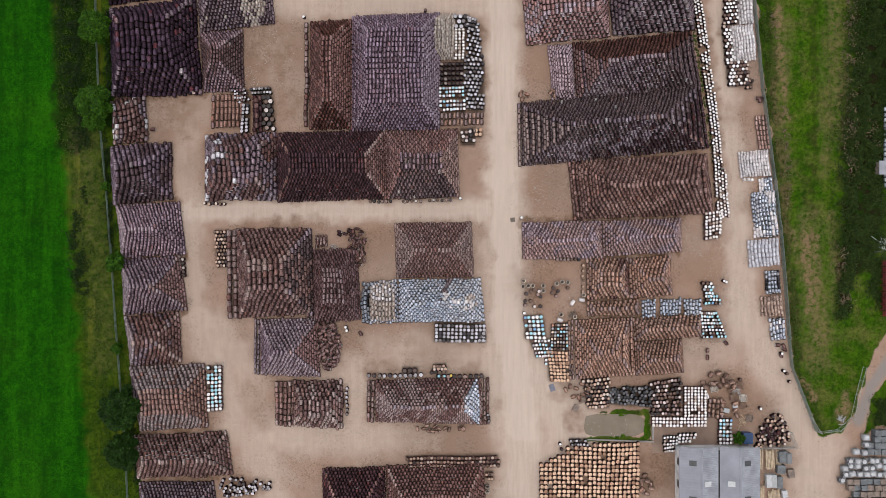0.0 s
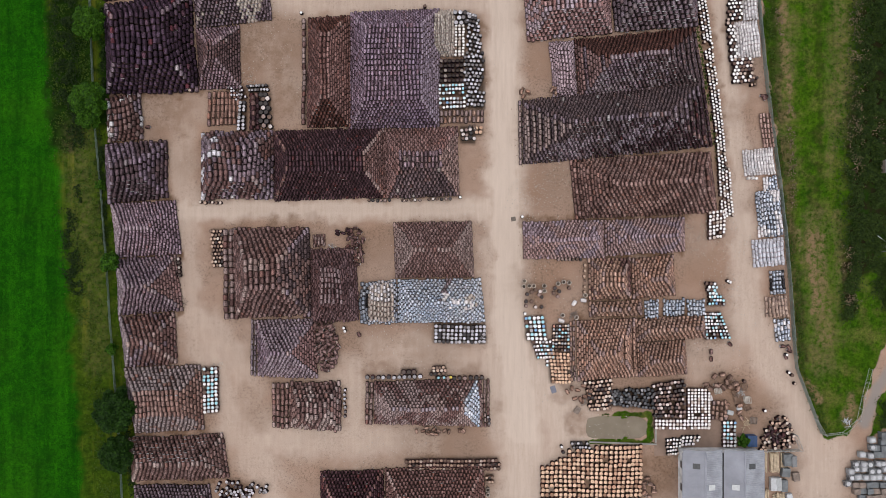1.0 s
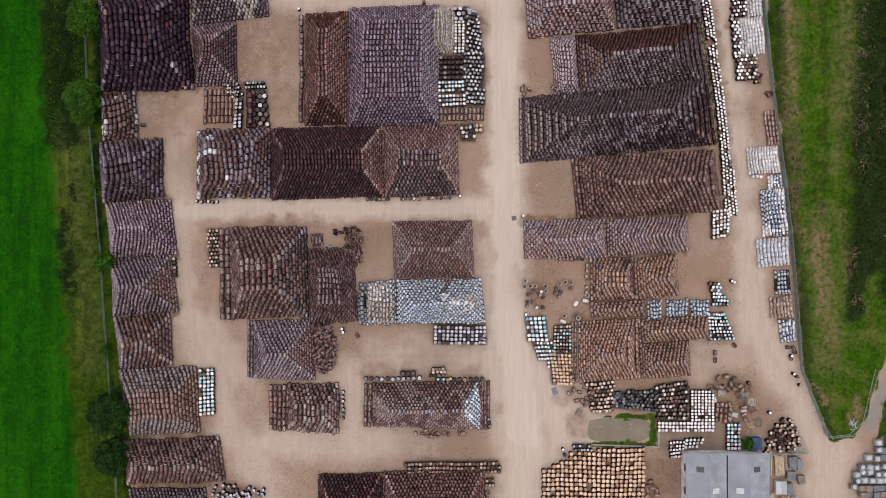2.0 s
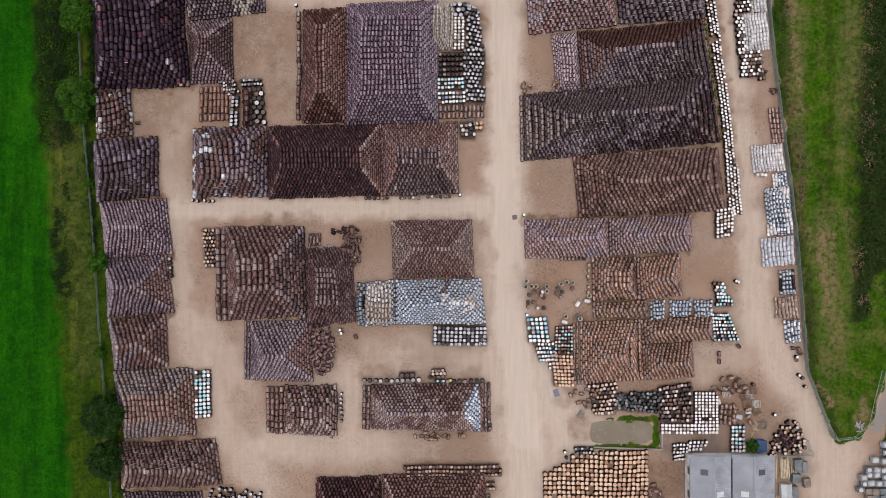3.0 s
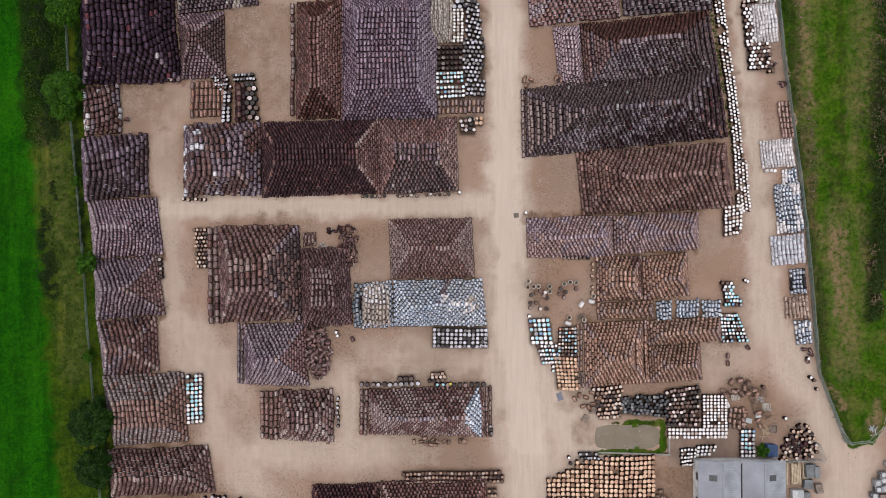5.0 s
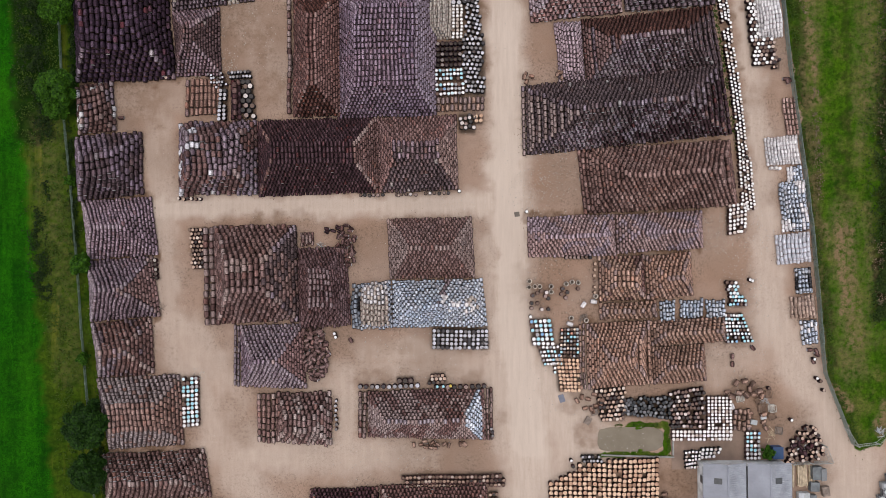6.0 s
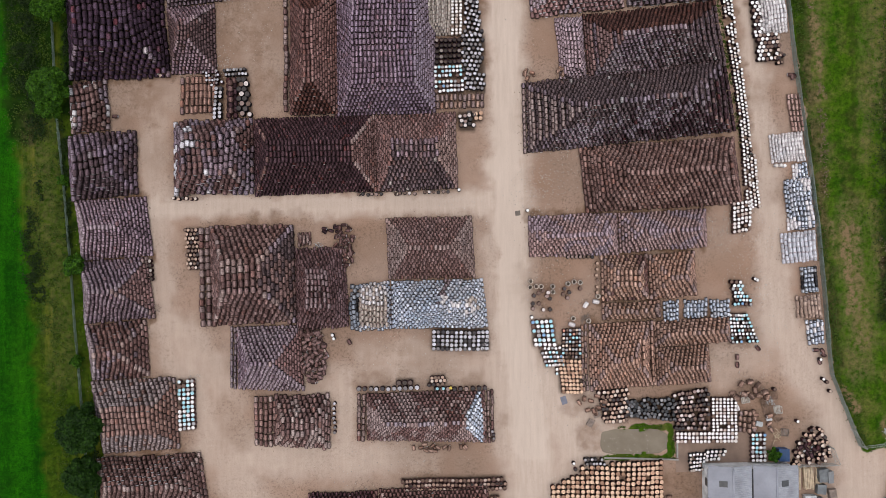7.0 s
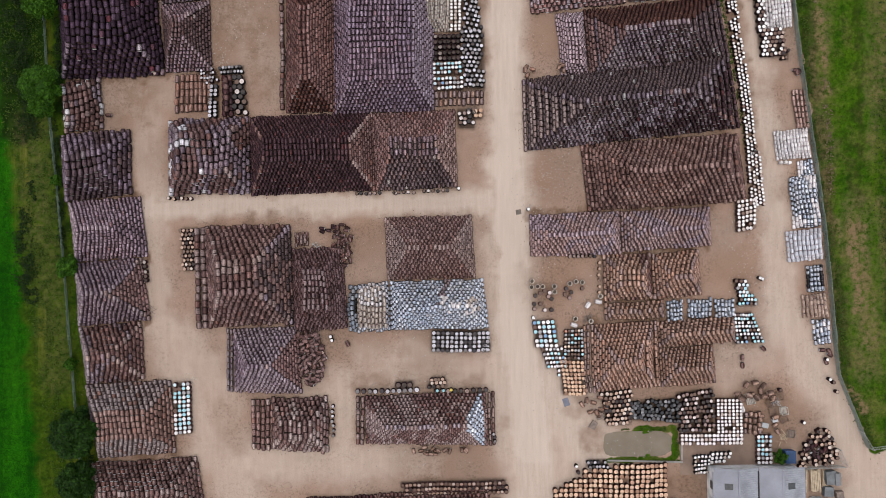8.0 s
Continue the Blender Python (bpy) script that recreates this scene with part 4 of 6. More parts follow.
# East block.
cask_pile([(13.9, 51.9), (29.7, 52.5), (30.7, 38.9), (15.2, 37.4)], *H, 8, "rose", BROWNLBL, head="glint", mixin=("ash", "glint", 0.25), tone=(1.6, 1.58, 1.66))
cask_pile([(30.0, 52.5), (45.4, 53.0), (46.2, 40.2), (30.9, 39.1)], 0.95, 1.1, 8, "violet", GREYLBL, head="glint")
cask_pile([(19.1, 37.5), (23.7, 37.7), (24.3, 27.5), (19.8, 27.3)], 0.58, 0.75, 5, "ash", "stepped pile of pale brown barrels", loose=1.2, crest=("ash", "lying"), tone=(1.75, 1.66, 1.72))
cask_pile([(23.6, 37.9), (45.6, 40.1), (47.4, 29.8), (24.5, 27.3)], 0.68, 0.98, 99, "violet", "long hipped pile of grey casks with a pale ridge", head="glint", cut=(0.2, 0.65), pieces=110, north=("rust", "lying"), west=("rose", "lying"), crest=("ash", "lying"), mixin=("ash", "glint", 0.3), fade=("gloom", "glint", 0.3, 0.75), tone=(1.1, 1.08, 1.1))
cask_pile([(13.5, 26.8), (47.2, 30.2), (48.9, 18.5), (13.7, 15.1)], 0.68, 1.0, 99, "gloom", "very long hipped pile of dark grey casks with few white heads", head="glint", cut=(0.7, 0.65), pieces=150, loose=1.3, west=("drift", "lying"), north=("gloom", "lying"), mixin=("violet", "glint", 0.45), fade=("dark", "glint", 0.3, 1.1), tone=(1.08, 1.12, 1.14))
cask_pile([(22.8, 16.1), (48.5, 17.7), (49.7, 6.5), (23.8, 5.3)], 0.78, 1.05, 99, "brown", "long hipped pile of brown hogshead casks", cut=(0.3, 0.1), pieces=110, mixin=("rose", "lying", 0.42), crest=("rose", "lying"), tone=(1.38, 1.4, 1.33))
cask_pile([(14.3, 4.9), (29.1, 5.4), (29.3, -1.7), (14.5, -1.9)], 0.67, 0.86, 99, "drift", GREYLBL, crest=("ash", "lying"), mixin=("ash", "lying", 0.4), tone=(1.54, 1.48, 1.58))
cask_pile([(29.1, 5.2), (43.7, 5.9), (43.9, -0.5), (29.2, -1.4)], 0.67, 0.86, 99, "drift", GREYLBL, crest=("ash", "lying"), mixin=("ash", "lying", 0.4), tone=(1.54, 1.48, 1.56))
cask_pile([(26.0, -1.7), (34.0, -1.4), (34.3, -8.9), (26.3, -9.4)], 0.72, 0.95, 6, "tan", BROWNLBL, mixin=("brown", "lying", 0.4), tone=(1.24, 1.23, 1.23))
cask_pile([(34.0, -1.6), (41.8, -0.9), (42.1, -8.4), (34.1, -9.1)], 0.7, 0.95, 99, "tan", BROWNLBL, tone=(1.24, 1.21, 1.22))
cask_pile([(26.2, -9.5), (36.0, -9.1), (36.1, -12.0), (26.3, -12.4)], 0.75, 0.95, 3, "tan", "low pile of brown casks between larger piles", tone=(1.15, 1.15, 1.15))
for quad in ([(36.1, -9.2), (38.9, -8.9), (39.0, -12.4), (36.4, -12.6)], [(39.8, -8.8), (43.6, -8.7), (43.8, -12.0), (39.9, -12.2)], [(44.0, -8.9), (47.4, -8.8), (47.4, -11.9), (44.1, -12.0)]):
    cask_pile(quad, 0.56, 0.75, 2, "silver", "small stack of bleached silver-grey barrels", head="pale", loose=1.6, tone=(1.05, 1.05, 1.05))
cask_pile([(24.1, -12.9), (34.8, -12.4), (35.3, -23.1), (24.2, -24.0)], 0.65, 1.09, 10, "tan", "square hipped pile of light brown oak barrels", pieces=110, cut=(0, 0.28), tone=(1.28, 1.25, 1.26))
cask_pile([(22.9, -13.1), (24.0, -13.0), (24.1, -24.0), (23.0, -24.1)], 0.62, 0.9, 1, "tan", "two rows of brown barrels lying end to end")
cask_pile([(34.6, -12.6), (47.4, -12.0), (47.7, -16.1), (34.9, -16.9)], 0.7, 0.9, 99, "tan", BROWNLBL, tone=(1.2, 1.18, 1.18))
cask_pile([(35.0, -17.0), (43.8, -16.3), (44.2, -22.7), (35.2, -23.3)], 0.66, 0.9, 99, "tan", BROWNLBL, tone=(1.1, 1.08, 1.09))
# Stacks along the east fence.
cask_pile([(54.0, 49.5), (56.6, 49.7), (57.2, 41.5), (54.2, 41.3)], 0.54, 0.72, 3, "white", "stack of white-painted barrels beside the fence", head="white")
cask_pile([(52.3, 41.1), (56.9, 41.4), (57.6, 34.7), (52.9, 34.2)], 0.54, 0.72, 4, "white", "stack of white-painted barrels beside the fence", head="white")
cask_pile([(57.2, 24.5), (59.5, 24.9), (60.0, 18.5), (57.9, 18.3)], 0.62, 0.95, 1, "drift", "row of brown casks lying end to end", tone=(1.75, 1.6, 1.5))
cask_pile([(54.0, 17.8), (59.7, 18.4), (60.2, 13.4), (54.5, 13.1)], 0.54, 0.72, 4, "white", "stack of white-painted barrels beside the fence", head="white")
cask_pile([(58.0, 13.1), (60.5, 13.5), (60.7, 10.6), (58.2, 10.4)], 0.54, 0.78, 2, "silver", "low stack of grey-white barrels beside the fence", head="pale", loose=1.5, mixin=("white", "pale", 0.3), tone=(1.15, 1.17, 1.2))
cask_pile([(56.6, 10.4), (60.9, 10.7), (61.5, 2.4), (57.0, 2.1)], 0.54, 0.78, 3, "silver", "stack of silver-grey barrels beside the fence", head="pale", loose=1.5, mixin=("white", "pale", 0.3), tone=(1.15, 1.17, 1.2))
cask_pile([(55.7, 1.6), (61.5, 2.2), (61.8, -3.0), (56.1, -3.4)], 0.62, 0.82, 3, "white", "stack of whitish barrels beside the fence", head="pale", tone=(0.85, 0.89, 0.96))
cask_pile([(58.9, -4.1), (61.7, -3.8), (62.2, -8.0), (59.1, -8.2)], 0.55, 0.72, 2, "silver", "low stack of dark grey barrels beside the fence", head="slate", mixin=("slate", "pale", 0.3))
cask_pile([(58.1, -8.5), (62.3, -8.2), (62.6, -12.1), (58.3, -12.4)], 0.62, 0.85, 3, "cream", "low stack of pinkish brown casks beside the fence", loose=1.4, tone=(0.95, 0.79, 0.73))
cask_pile([(59.7, -12.6), (62.5, -12.3), (62.8, -16.5), (60.0, -16.9)], 0.54, 0.78, 2, "silver", "low stack of grey barrels beside the fence", head="pale", loose=1.5, mixin=("white", "pale", 0.3), tone=(1.15, 1.17, 1.2))


# ---- standing casks ----
def box(*pts):
    """A plot from its north-west and south-east corners."""
    (x0, y0), (x1, y1) = pts
    return [(x0, y0), (x1, y0), (x1, y1), (x0, y1)]


cask_rows([(-43.5, -21.4), (-40.7, -21.2), (-40.5, -29.7), (-43.3, -29.9)], 4, 12, "brown", "cyan", "standing barrels with white and turquoise heads beside a pile", drop=0.04)
cask_rows([(-41.1, -42.0), (-31.2, -42.5), (-31.4, -44.7), (-40.5, -45.6)], 15, 5, "dark", "grey", "loose band of standing barrels with pale heads", stagger=True, drop=0.18, keep=lambda s, t: abs(t - 0.5) < 0.62 - 0.3 * s, shake=0.12)
cask_rows([(-42.0, 3.4), (-39.6, 3.6), (-39.4, -3.4), (-41.7, -3.4)], 4, 10, "dark", "oak", "block of dark standing barrels with oak heads", stagger=True)
cask_rows([(-48.7, -1.5), (-47.5, -1.4), (-47.2, -5.1), (-48.5, -5.3)], 2, 5, "dark", "dark", "few dark standing barrels at the foot of a pile", drop=0.15)
cask_rows([(-39.1, 29.3), (-35.6, 29.4), (-35.5, 27.0), (-37.9, 26.7)], 6, 4, "dark", "grey", "cluster of standing barrels with pale heads", stagger=True, drop=0.1, shake=0.08)
cask_rows([(-36.8, 26.7), (-35.5, 26.7), (-35.5, 21.4), (-37.3, 21.2)], 2, 8, "slate", "grey", "double row of standing barrels with pale heads")
cask_rows([(-35.4, 29.6), (-31.6, 29.8), (-31.5, 28.3), (-35.4, 28.2)], 7, 2, "slate", "grey", "slate-grey standing barrels in two rows", stagger=True)
cask_rows([(-33.0, 28.0), (-31.5, 28.2), (-30.8, 21.6), (-33.1, 21.9)], 2, 8, "slate", "dusk", "dark standing barrels with grey heads", stagger=True, drop=0.08)
cask_pile([(-35.0, 28.1), (-33.2, 28.2), (-33.1, 21.4), (-35.1, 21.3)], 0.85, 1.0, 2, "dark", "narrow stack of dark casks two levels high")
cask_pile([(-42.6, 28.4), (-36.5, 28.4), (-36.6, 22.2), (-42.7, 22.1)], 0.8, 1.25, 1, "tan", "single layer of reddish brown casks lying in rows", loose=1.0, tone=(0.92, 0.84, 0.86))
cask_rows([(2.0, 43.0), (4.6, 43.1), (5.0, 40.4), (2.1, 40.2)], 3, 3, "slate", "grey", "large standing casks with grey-white heads", stagger=True, tall=1.0, fill=0.96, shake=0.06)
cask_rows([(4.2, 42.7), (6.0, 42.0), (7.6, 34.2), (4.4, 34.9)], 4, 11, "slate", "grey", "large standing casks with grey-white heads", stagger=True, tall=1.0, fill=0.96, shake=0.06)
cask_rows([(4.0, 34.9), (7.6, 34.9), (7.6, 25.3), (4.4, 25.3)], 5, 13, "slate", "grey", "large standing casks with grey-white heads", stagger=True, tall=1.0, fill=0.96, shake=0.06)
cask_rows(box((2.0, 40.4), (4.0, 34.7)), 3, 10, "cream", "white", "small cream-headed standing barrels in three columns", fill=0.95)
cask_rows(box((-0.6, 34.4), (3.8, 29.9)), 6, 5, "pitch", "dark", "rows of dark open barrels standing on earth", drop=0.05, shell="tub")
cask_rows(box((-0.8, 29.8), (4.0, 27.7)), 8, 3, "brown", "cyan", "short rows of barrels with white and blue heads")
cask_rows(box((-0.8, 27.4), (4.2, 25.2)), 8, 3, "brown", "cyan", "rows of barrels with white and coloured heads")
cask_pile(box((-0.6, 25.1), (7.5, 22.6)), 0.74, 1.2, 1, "tan", "two rows of brown casks lying side by side", gap=0.08)
cask_rows(box((3.0, 22.4), (5.9, 18.9)), 4, 5, "slate", "dusk", "grey and oak-headed standing casks beside the road", drop=0.22, shake=0.1)
cask_rows(box((5.6, 22.1), (7.1, 20.6)), 2, 2, "tan", "tan", "few small barrels with fresh oak heads", shake=0.08)
cask_rows(box((-1.7, -13.5), (7.6, -17.0)), 13, 5, "slate", "grey", "rows of standing barrels with grey and black heads", drop=0.04)
cask_rows(box((6.6, -15.6), (7.8, -17.2)), 2, 2, "slate", "grey", "few grey standing barrels at the end of the rows")
cask_line([(-17.7, -25.5), (-17.7, -30.7)], 0.78, "dark", "grey", "short line of standing barrels beside a pile", drop=0)
cask_line([(-43.7, 8.4), (-39.2, 8.2)], 0.72, "dark", "oak", "line of standing barrels along the track")
cask_line([(-14.9, 8.7), (-9.0, 8.75)], 0.74, "slate", "dusk", "line of standing barrels along the track", dia=0.62, drop=0.1)
cask_line([(-7.4, 8.8), (2.2, 9.05)], 0.8, "slate", "dusk", "line of standing barrels along the track", drop=0.2)
cask_line([(-13.6, -23.2), (-2.9, -23.1)], 0.95, "dark", "grey", "line of large dark standing casks beside a pile", dia=0.85, tall=1.0)
cask_line([(-1.0, -23.3), (8.0, -23.2)], 1.0, "dark", "dusk", "line of standing casks with mixed heads beside a pile", dia=0.8, tall=1.0, drop=0)
cask_rows(box((-7.6, -21.7), (-4.8, -22.7)), 3, 1, "dark", "dark", "three large dark standing casks")
cask_rows([(-1.7, -21.2), (0.4, -21.1), (0.7, -22.7), (-2.5, -22.9)], 4, 3, "dark", "oak", "small cluster of oak-headed standing barrels", stagger=True)
cask_rows([(-7.1, -38.0), (9.9, -37.8), (10.5, -40.0), (-6.2, -40.2)], 26, 3, "brown", "oak", "three rows of standing barrels with worn oak heads", stagger=True, drop=0.04, shell="tub")
cask_rows(box((7.6, -40.8), (9.2, -42.5)), 3, 2, "tan", "oak", "few oak-headed standing barrels")
cask_line([(8.2, -30.3), (8.4, -32.2)], 0.6, "dark", "grey", "three standing barrels at the end of a pile", drop=0)
cask_rows([(14.6, -12.2), (18.3, -12.1), (18.9, -16.6), (15.1, -16.6)], 5, 6, "brown", "cyan", "standing barrels with white and turquoise heads beside the road", drop=0.03, fill=1.0)
cask_rows([(15.9, -16.6), (19.6, -16.4), (20.0, -19.8), (17.0, -20.0)], 6, 5, "brown", "cyan", "standing barrels with white and turquoise heads beside the road", drop=0.02, fill=1.02)
cask_line([(18.6, -19.6), (19.0, -21.9)], 0.7, "brown", "cyan", "three turquoise-headed barrels beside the road", drop=0)
cask_rows([(19.9, -13.7), (22.9, -13.5), (22.9, -18.5), (19.5, -18.5)], 6, 8, "dark", "mixed", "standing barrels with dark and oak heads", drop=0.05)
cask_rows([(18.8, -18.5), (22.9, -18.5), (23.0, -24.2), (19.5, -24.2)], 6, 9, "tan", "tan", "standing barrels with fresh oak heads", drop=0.02)
cask_rows([(25.4, -23.6), (30.6, -23.4), (30.4, -29.2), (26.6, -29.4)], 7, 8, "dark", "oak", "cluster of oak- and white-headed standing barrels", stagger=True, drop=0.05, shake=0.06)
cask_rows([(30.2, -25.7), (38.1, -24.9), (38.1, -29.0), (30.4, -28.6)], 12, 6, "slate", "slate", "block of slate-grey standing barrels", stagger=True, shake=0.09, drop=0.05, fill=0.98)
cask_rows([(37.9, -24.2), (43.7, -23.6), (43.8, -30.4), (38.1, -30.5)], 9, 9, "dark", "dusk", "block of dark standing barrels with some pale heads", stagger=True, drop=0.08, shake=0.06)
cask_rows(box((44.0, -25.2), (48.2, -30.7)), 7, 10, "brown", "white", "neat grid of white-headed standing barrels", fill=1.07, shake=0.02)
cask_rows(box((38.2, -30.7), (48.2, -32.6)), 16, 3, "brown", "white", "three long rows of white-headed standing barrels on concrete", fill=1.07, shake=0.02)
cask_rows([(40.2, -34.2), (43.2, -34.0), (42.6, -37.1), (40.5, -37.3)], 5, 5, "slate", "white", "cluster of white-headed standing barrels on concrete", drop=0.06, shake=0.05)
cask_rows([(43.0, -33.7), (46.5, -33.7), (45.9, -35.4), (42.8, -35.6)], 5, 3, "slate", "white", "cluster of white-headed standing barrels on concrete", drop=0.06)
cask_rows(box((50.4, -31.0), (53.0, -35.9)), 4, 7, "brown", "cyan", "four columns of barrels with white and turquoise heads")
cask_rows([(57.2, -30.4), (62.2, -30.1), (63.9, -35.9), (57.0, -36.3)], 9, 9, "dark", "oak", "irregular ring of standing barrels with worn heads", stagger=True, drop=0.1, shake=0.12,
          keep=lambda s, t: s + t > 0.55 and not (0.25 < s < 0.62 and 0.35 < t < 0.8))
cask_heap((60.1, -34.0), 2.0, 1.8, 14, 0.7, 0.9, "dark", "heap of dark barrels lying among standing ones", 0.1)
cask_rows([(17.9, -35.5), (36.0, -35.3), (35.9, -48.7), (17.5, -48.7)], 23, 17, "rust", "tan", "wide field of standing barrels with fresh tan heads", drop=0.02, fill=1.04, shake=0.05,
          keep=lambda s, t: s > (0.5 if t < 0.06 else 0.27 if t < 0.16 else 0.17 if t < 0.23 else 0.07 if t < 0.3 else 0))
cask_rows(box((23.2, -34.8), (26.5, -36.2)), 6, 2, "slate", "grey", "short double row of grey-headed barrels", stagger=True)
WHITELINE = "long line of white-headed standing barrels along the track"
cask_line([(45.8, 51.8), (46.7, 44.5), (47.6, 38.7)], 0.61, "dark", "white", WHITELINE, wide=3, dia=0.58, drop=0.02)
cask_line([(47.6, 38.7), (48.4, 32.2), (49.0, 28.5)], 0.61, "dark", "white", WHITELINE, wide=3, dia=0.58, drop=0.12)
cask_line([(49.0, 28.5), (49.8, 21.9), (50.5, 14.3)], 0.61, "dark", "white", WHITELINE, wide=3, dia=0.58, drop=0.03)
cask_line([(50.7, 14.6), (51.0, 9.9), (51.4, 5.9)], 0.61, "brown", "white", WHITELINE, wide=4, dia=0.58, drop=0.06)
cask_rows([(47.8, 6.6), (51.1, 7.2), (50.7, 2.0), (47.8, 1.6)], 5, 8, "brown", "white", "block of white-headed standing barrels beside the track", drop=0.05, shake=0.05)
cask_rows([(51.7, 48.7), (53.8, 48.7), (54.1, 41.4), (51.3, 41.0)], 4, 11, "dark", "whitebrown", "standing barrels with white and brown heads by a white stack", stagger=True)
cask_rows([(51.2, 41.0), (52.7, 41.0), (53.2, 34.4), (51.7, 34.4)], 2, 11, "dark", "whitebrown", "standing barrels with white and brown heads by a white stack", stagger=True)
cask_rows([(51.8, 34.4), (55.8, 34.7), (56.4, 30.1), (52.3, 29.9)], 6, 7, "dark", "whitebrown", "block of standing barrels with white and brown heads", stagger=True, drop=0.06)
cask_rows([(55.2, 31.1), (57.0, 31.1), (57.0, 29.2), (55.6, 29.4)], 3, 3, "dark", "oak", "few brown standing barrels", shake=0.1, drop=0.15)
cask_rows([(47.3, -5.9), (49.6, -6.1), (49.4, -8.3), (47.8, -8.3)], 3, 4, "dark", "cyan", "cluster of turquoise-headed standing barrels", stagger=True)
cask_rows([(48.0, -8.3), (50.3, -8.3), (51.3, -10.2), (47.8, -10.2)], 5, 3, "dark", "cyan", "cluster of turquoise-headed standing barrels", stagger=True)
cask_rows([(47.1, -11.4), (50.1, -11.4), (52.1, -16.2), (47.3, -16.4)], 7, 8, "dark", "cyan", "block of standing barrels with turquoise and brown heads", drop=0.05)
cask_line([(55.2, 12.7), (57.2, 12.8)], 0.66, "white", "white", "three white barrels beside a white stack", drop=0)
cask_line([(25.6, -3.0), (25.5, -8.5)], 0.95, "tan", "oak", "line of single barrels beside a pile", drop=0)
cask_line([(20.8, -1.9), (25.8, -1.9)], 0.68, "slate", "dusk", "line of standing barrels at the foot of a pile")
cask_pile(box((48.3, -27.2), (51.5, -30.9)), 0.9, 1.0, 1, "tan", "rows of brown casks lying on pallets", gap=0.12, loose=1.6)

# Heaps and single casks.
cask_heap((-15.8, 0.9), 1.5, 3.0, 40, 0.58, 0.85, "brown", "disorderly heap of brown barrels on bare earth")
cask_heap((-16.3, -1.8), 2.0, 1.8, 30, 0.58, 0.85, "brown", "barrels tumbled at the foot of a pile")
cask_heap((-17.9, 2.9), 1.3, 1.2, 7, 0.56, 0.85, "dark", "few dark barrels lying in a ring")
cask_heap((-21.0, -17.9), 2.1, 4.1, 78, 0.7, 0.9, "rose", "heap of brown barrels slumped beside a pile", 0.08)
cask_heap((-21.8, -14.5), 2.4, 1.0, 16, 0.72, 0.95, "brown", "barrels slumped between two piles", 0.08)
cask_heap((50.6, -24.4), 3.2, 1.7, 13, 0.9, 1.1, "tan", "heap of large brown casks on damp earth", 0.1, "oak")
cask_heap((24.6, -25.9), 2.2, 2.0, 12, 0.7, 0.95, "tan", "broken brown barrels tipped on the earth", 0.1, "oak")
cask_heap((14.8, 28.4), 0.9, 1.1, 5, 0.7, 0.9, "tan", "few broken barrels beside the road", 0.2, "oak")
cask_heap((19.6, 28.4), 0.8, 1.0, 5, 0.7, 0.9, "tan", "few brown barrels beside a pile", 0.6, "tan")
cask_heap((37.0, -43.8), 1.2, 2.4, 9, 0.8, 1.0, "tan", "few brown casks lying on dark earth", 0, "oak")
cask_heap((-0.6, -32.9), 4.4, 0.75, 15, 0.6, 0.9, "tan", "broken brown casks tumbled beside a pile", 0)
cask_heap((52.6, -30.6), 2.4, 3.0, 8, 0.75, 0.95, "tan", "scattered casks and scrap on damp earth", 0.3)
for p in ((14.7, -5.8), (14.6, -6.8), (15.6, -6.7), (16.4, -6.7), (18.3, -6.7), (20.8, -6.3), (21.8, -6.0), (22.8, -6.1), (25.7, -8.4), (21.6, -12.0), (18.3, -7.6), (8.1, -43.5), (8.1, -44.4), (24.1, -12.4)):
    loose_cask(p, 0.84, 0.95, "cream", "open", "open-topped empty barrel with a pale rim", kind="open")
for p in ((16.7, -7.4), (17.3, -8.3), (16.0, -7.8), (15.2, -8.2), (15.0, -9.5), (16.0, -9.5), (15.0, -10.3), (16.7, -10.5), (17.8, -10.5), (17.8, -8.7), (20.2, -7.1), (20.0, -8.0), (21.0, -7.7), (22.8, -7.1), (20.7, -8.6), (17.5, -7.7)):
    loose_cask(p, 0.72, 0.92, "brown", "dusk", "weathered brown barrel standing on bare earth")
for p, turn in (((23.7, -9.8), -35), ((25.4, -9.3), 80), ((21.4, -13.0), 70), ((48.3, -26.9), 20)):
    loose_cask(p, 0.8, 1.1, "white", "pale", "whitish barrel lying on bare earth", lying=turn)
for p, turn in (((-53.4, 22.0), 90), ((48.5, -18.6), 0), ((48.5, -19.9), 0), ((-49.9, -18.6), 0), ((58.4, 27.6), 60), ((58.1, 27.3), 10), ((57.8, 27.7), 90), ((-15.2, -15.5), 30), ((51.9, -17.2), 40), ((61.4, -17.6), 90), ((62.5, -17.8), 30), ((62.6, -18.4), 60), ((62.0, -19.5), 20)):
    loose_cask(p, 0.68, 0.95, "brown", "grey", "brown barrel lying on bare earth", lying=turn)
for p in ((3.1, 9.3), (-7.1, 8.7), (-45.7, 28.6), (-17.9, -14.3), (-17.7, -14.9), (-3.3, 43.8), (-25.6, 42.6), (54.4, -23.9), (62.4, -22.3), (63.0, -22.8), (63.5, -24.3), (62.0, -19.1), (14.8, -11.7), (51.8, -6.0), (51.4, -5.8), (14.3, 5.8), (21.4, -35.7), (21.7, -36.7), (58.1, -29.2)):
    loose_cask(p, 0.64, 0.9, "dark", "whitebrown", "single barrel standing on bare earth")
for p, colour in (((-0.8, -23.2), "turquoise"), ((0.2, -23.2), "turquoise"), ((1.4, -23.1), "yellow")):
    loose_cask(p, 0.62, 1.03, "dark", colour, "standing barrel with a bright %s head" % colour)

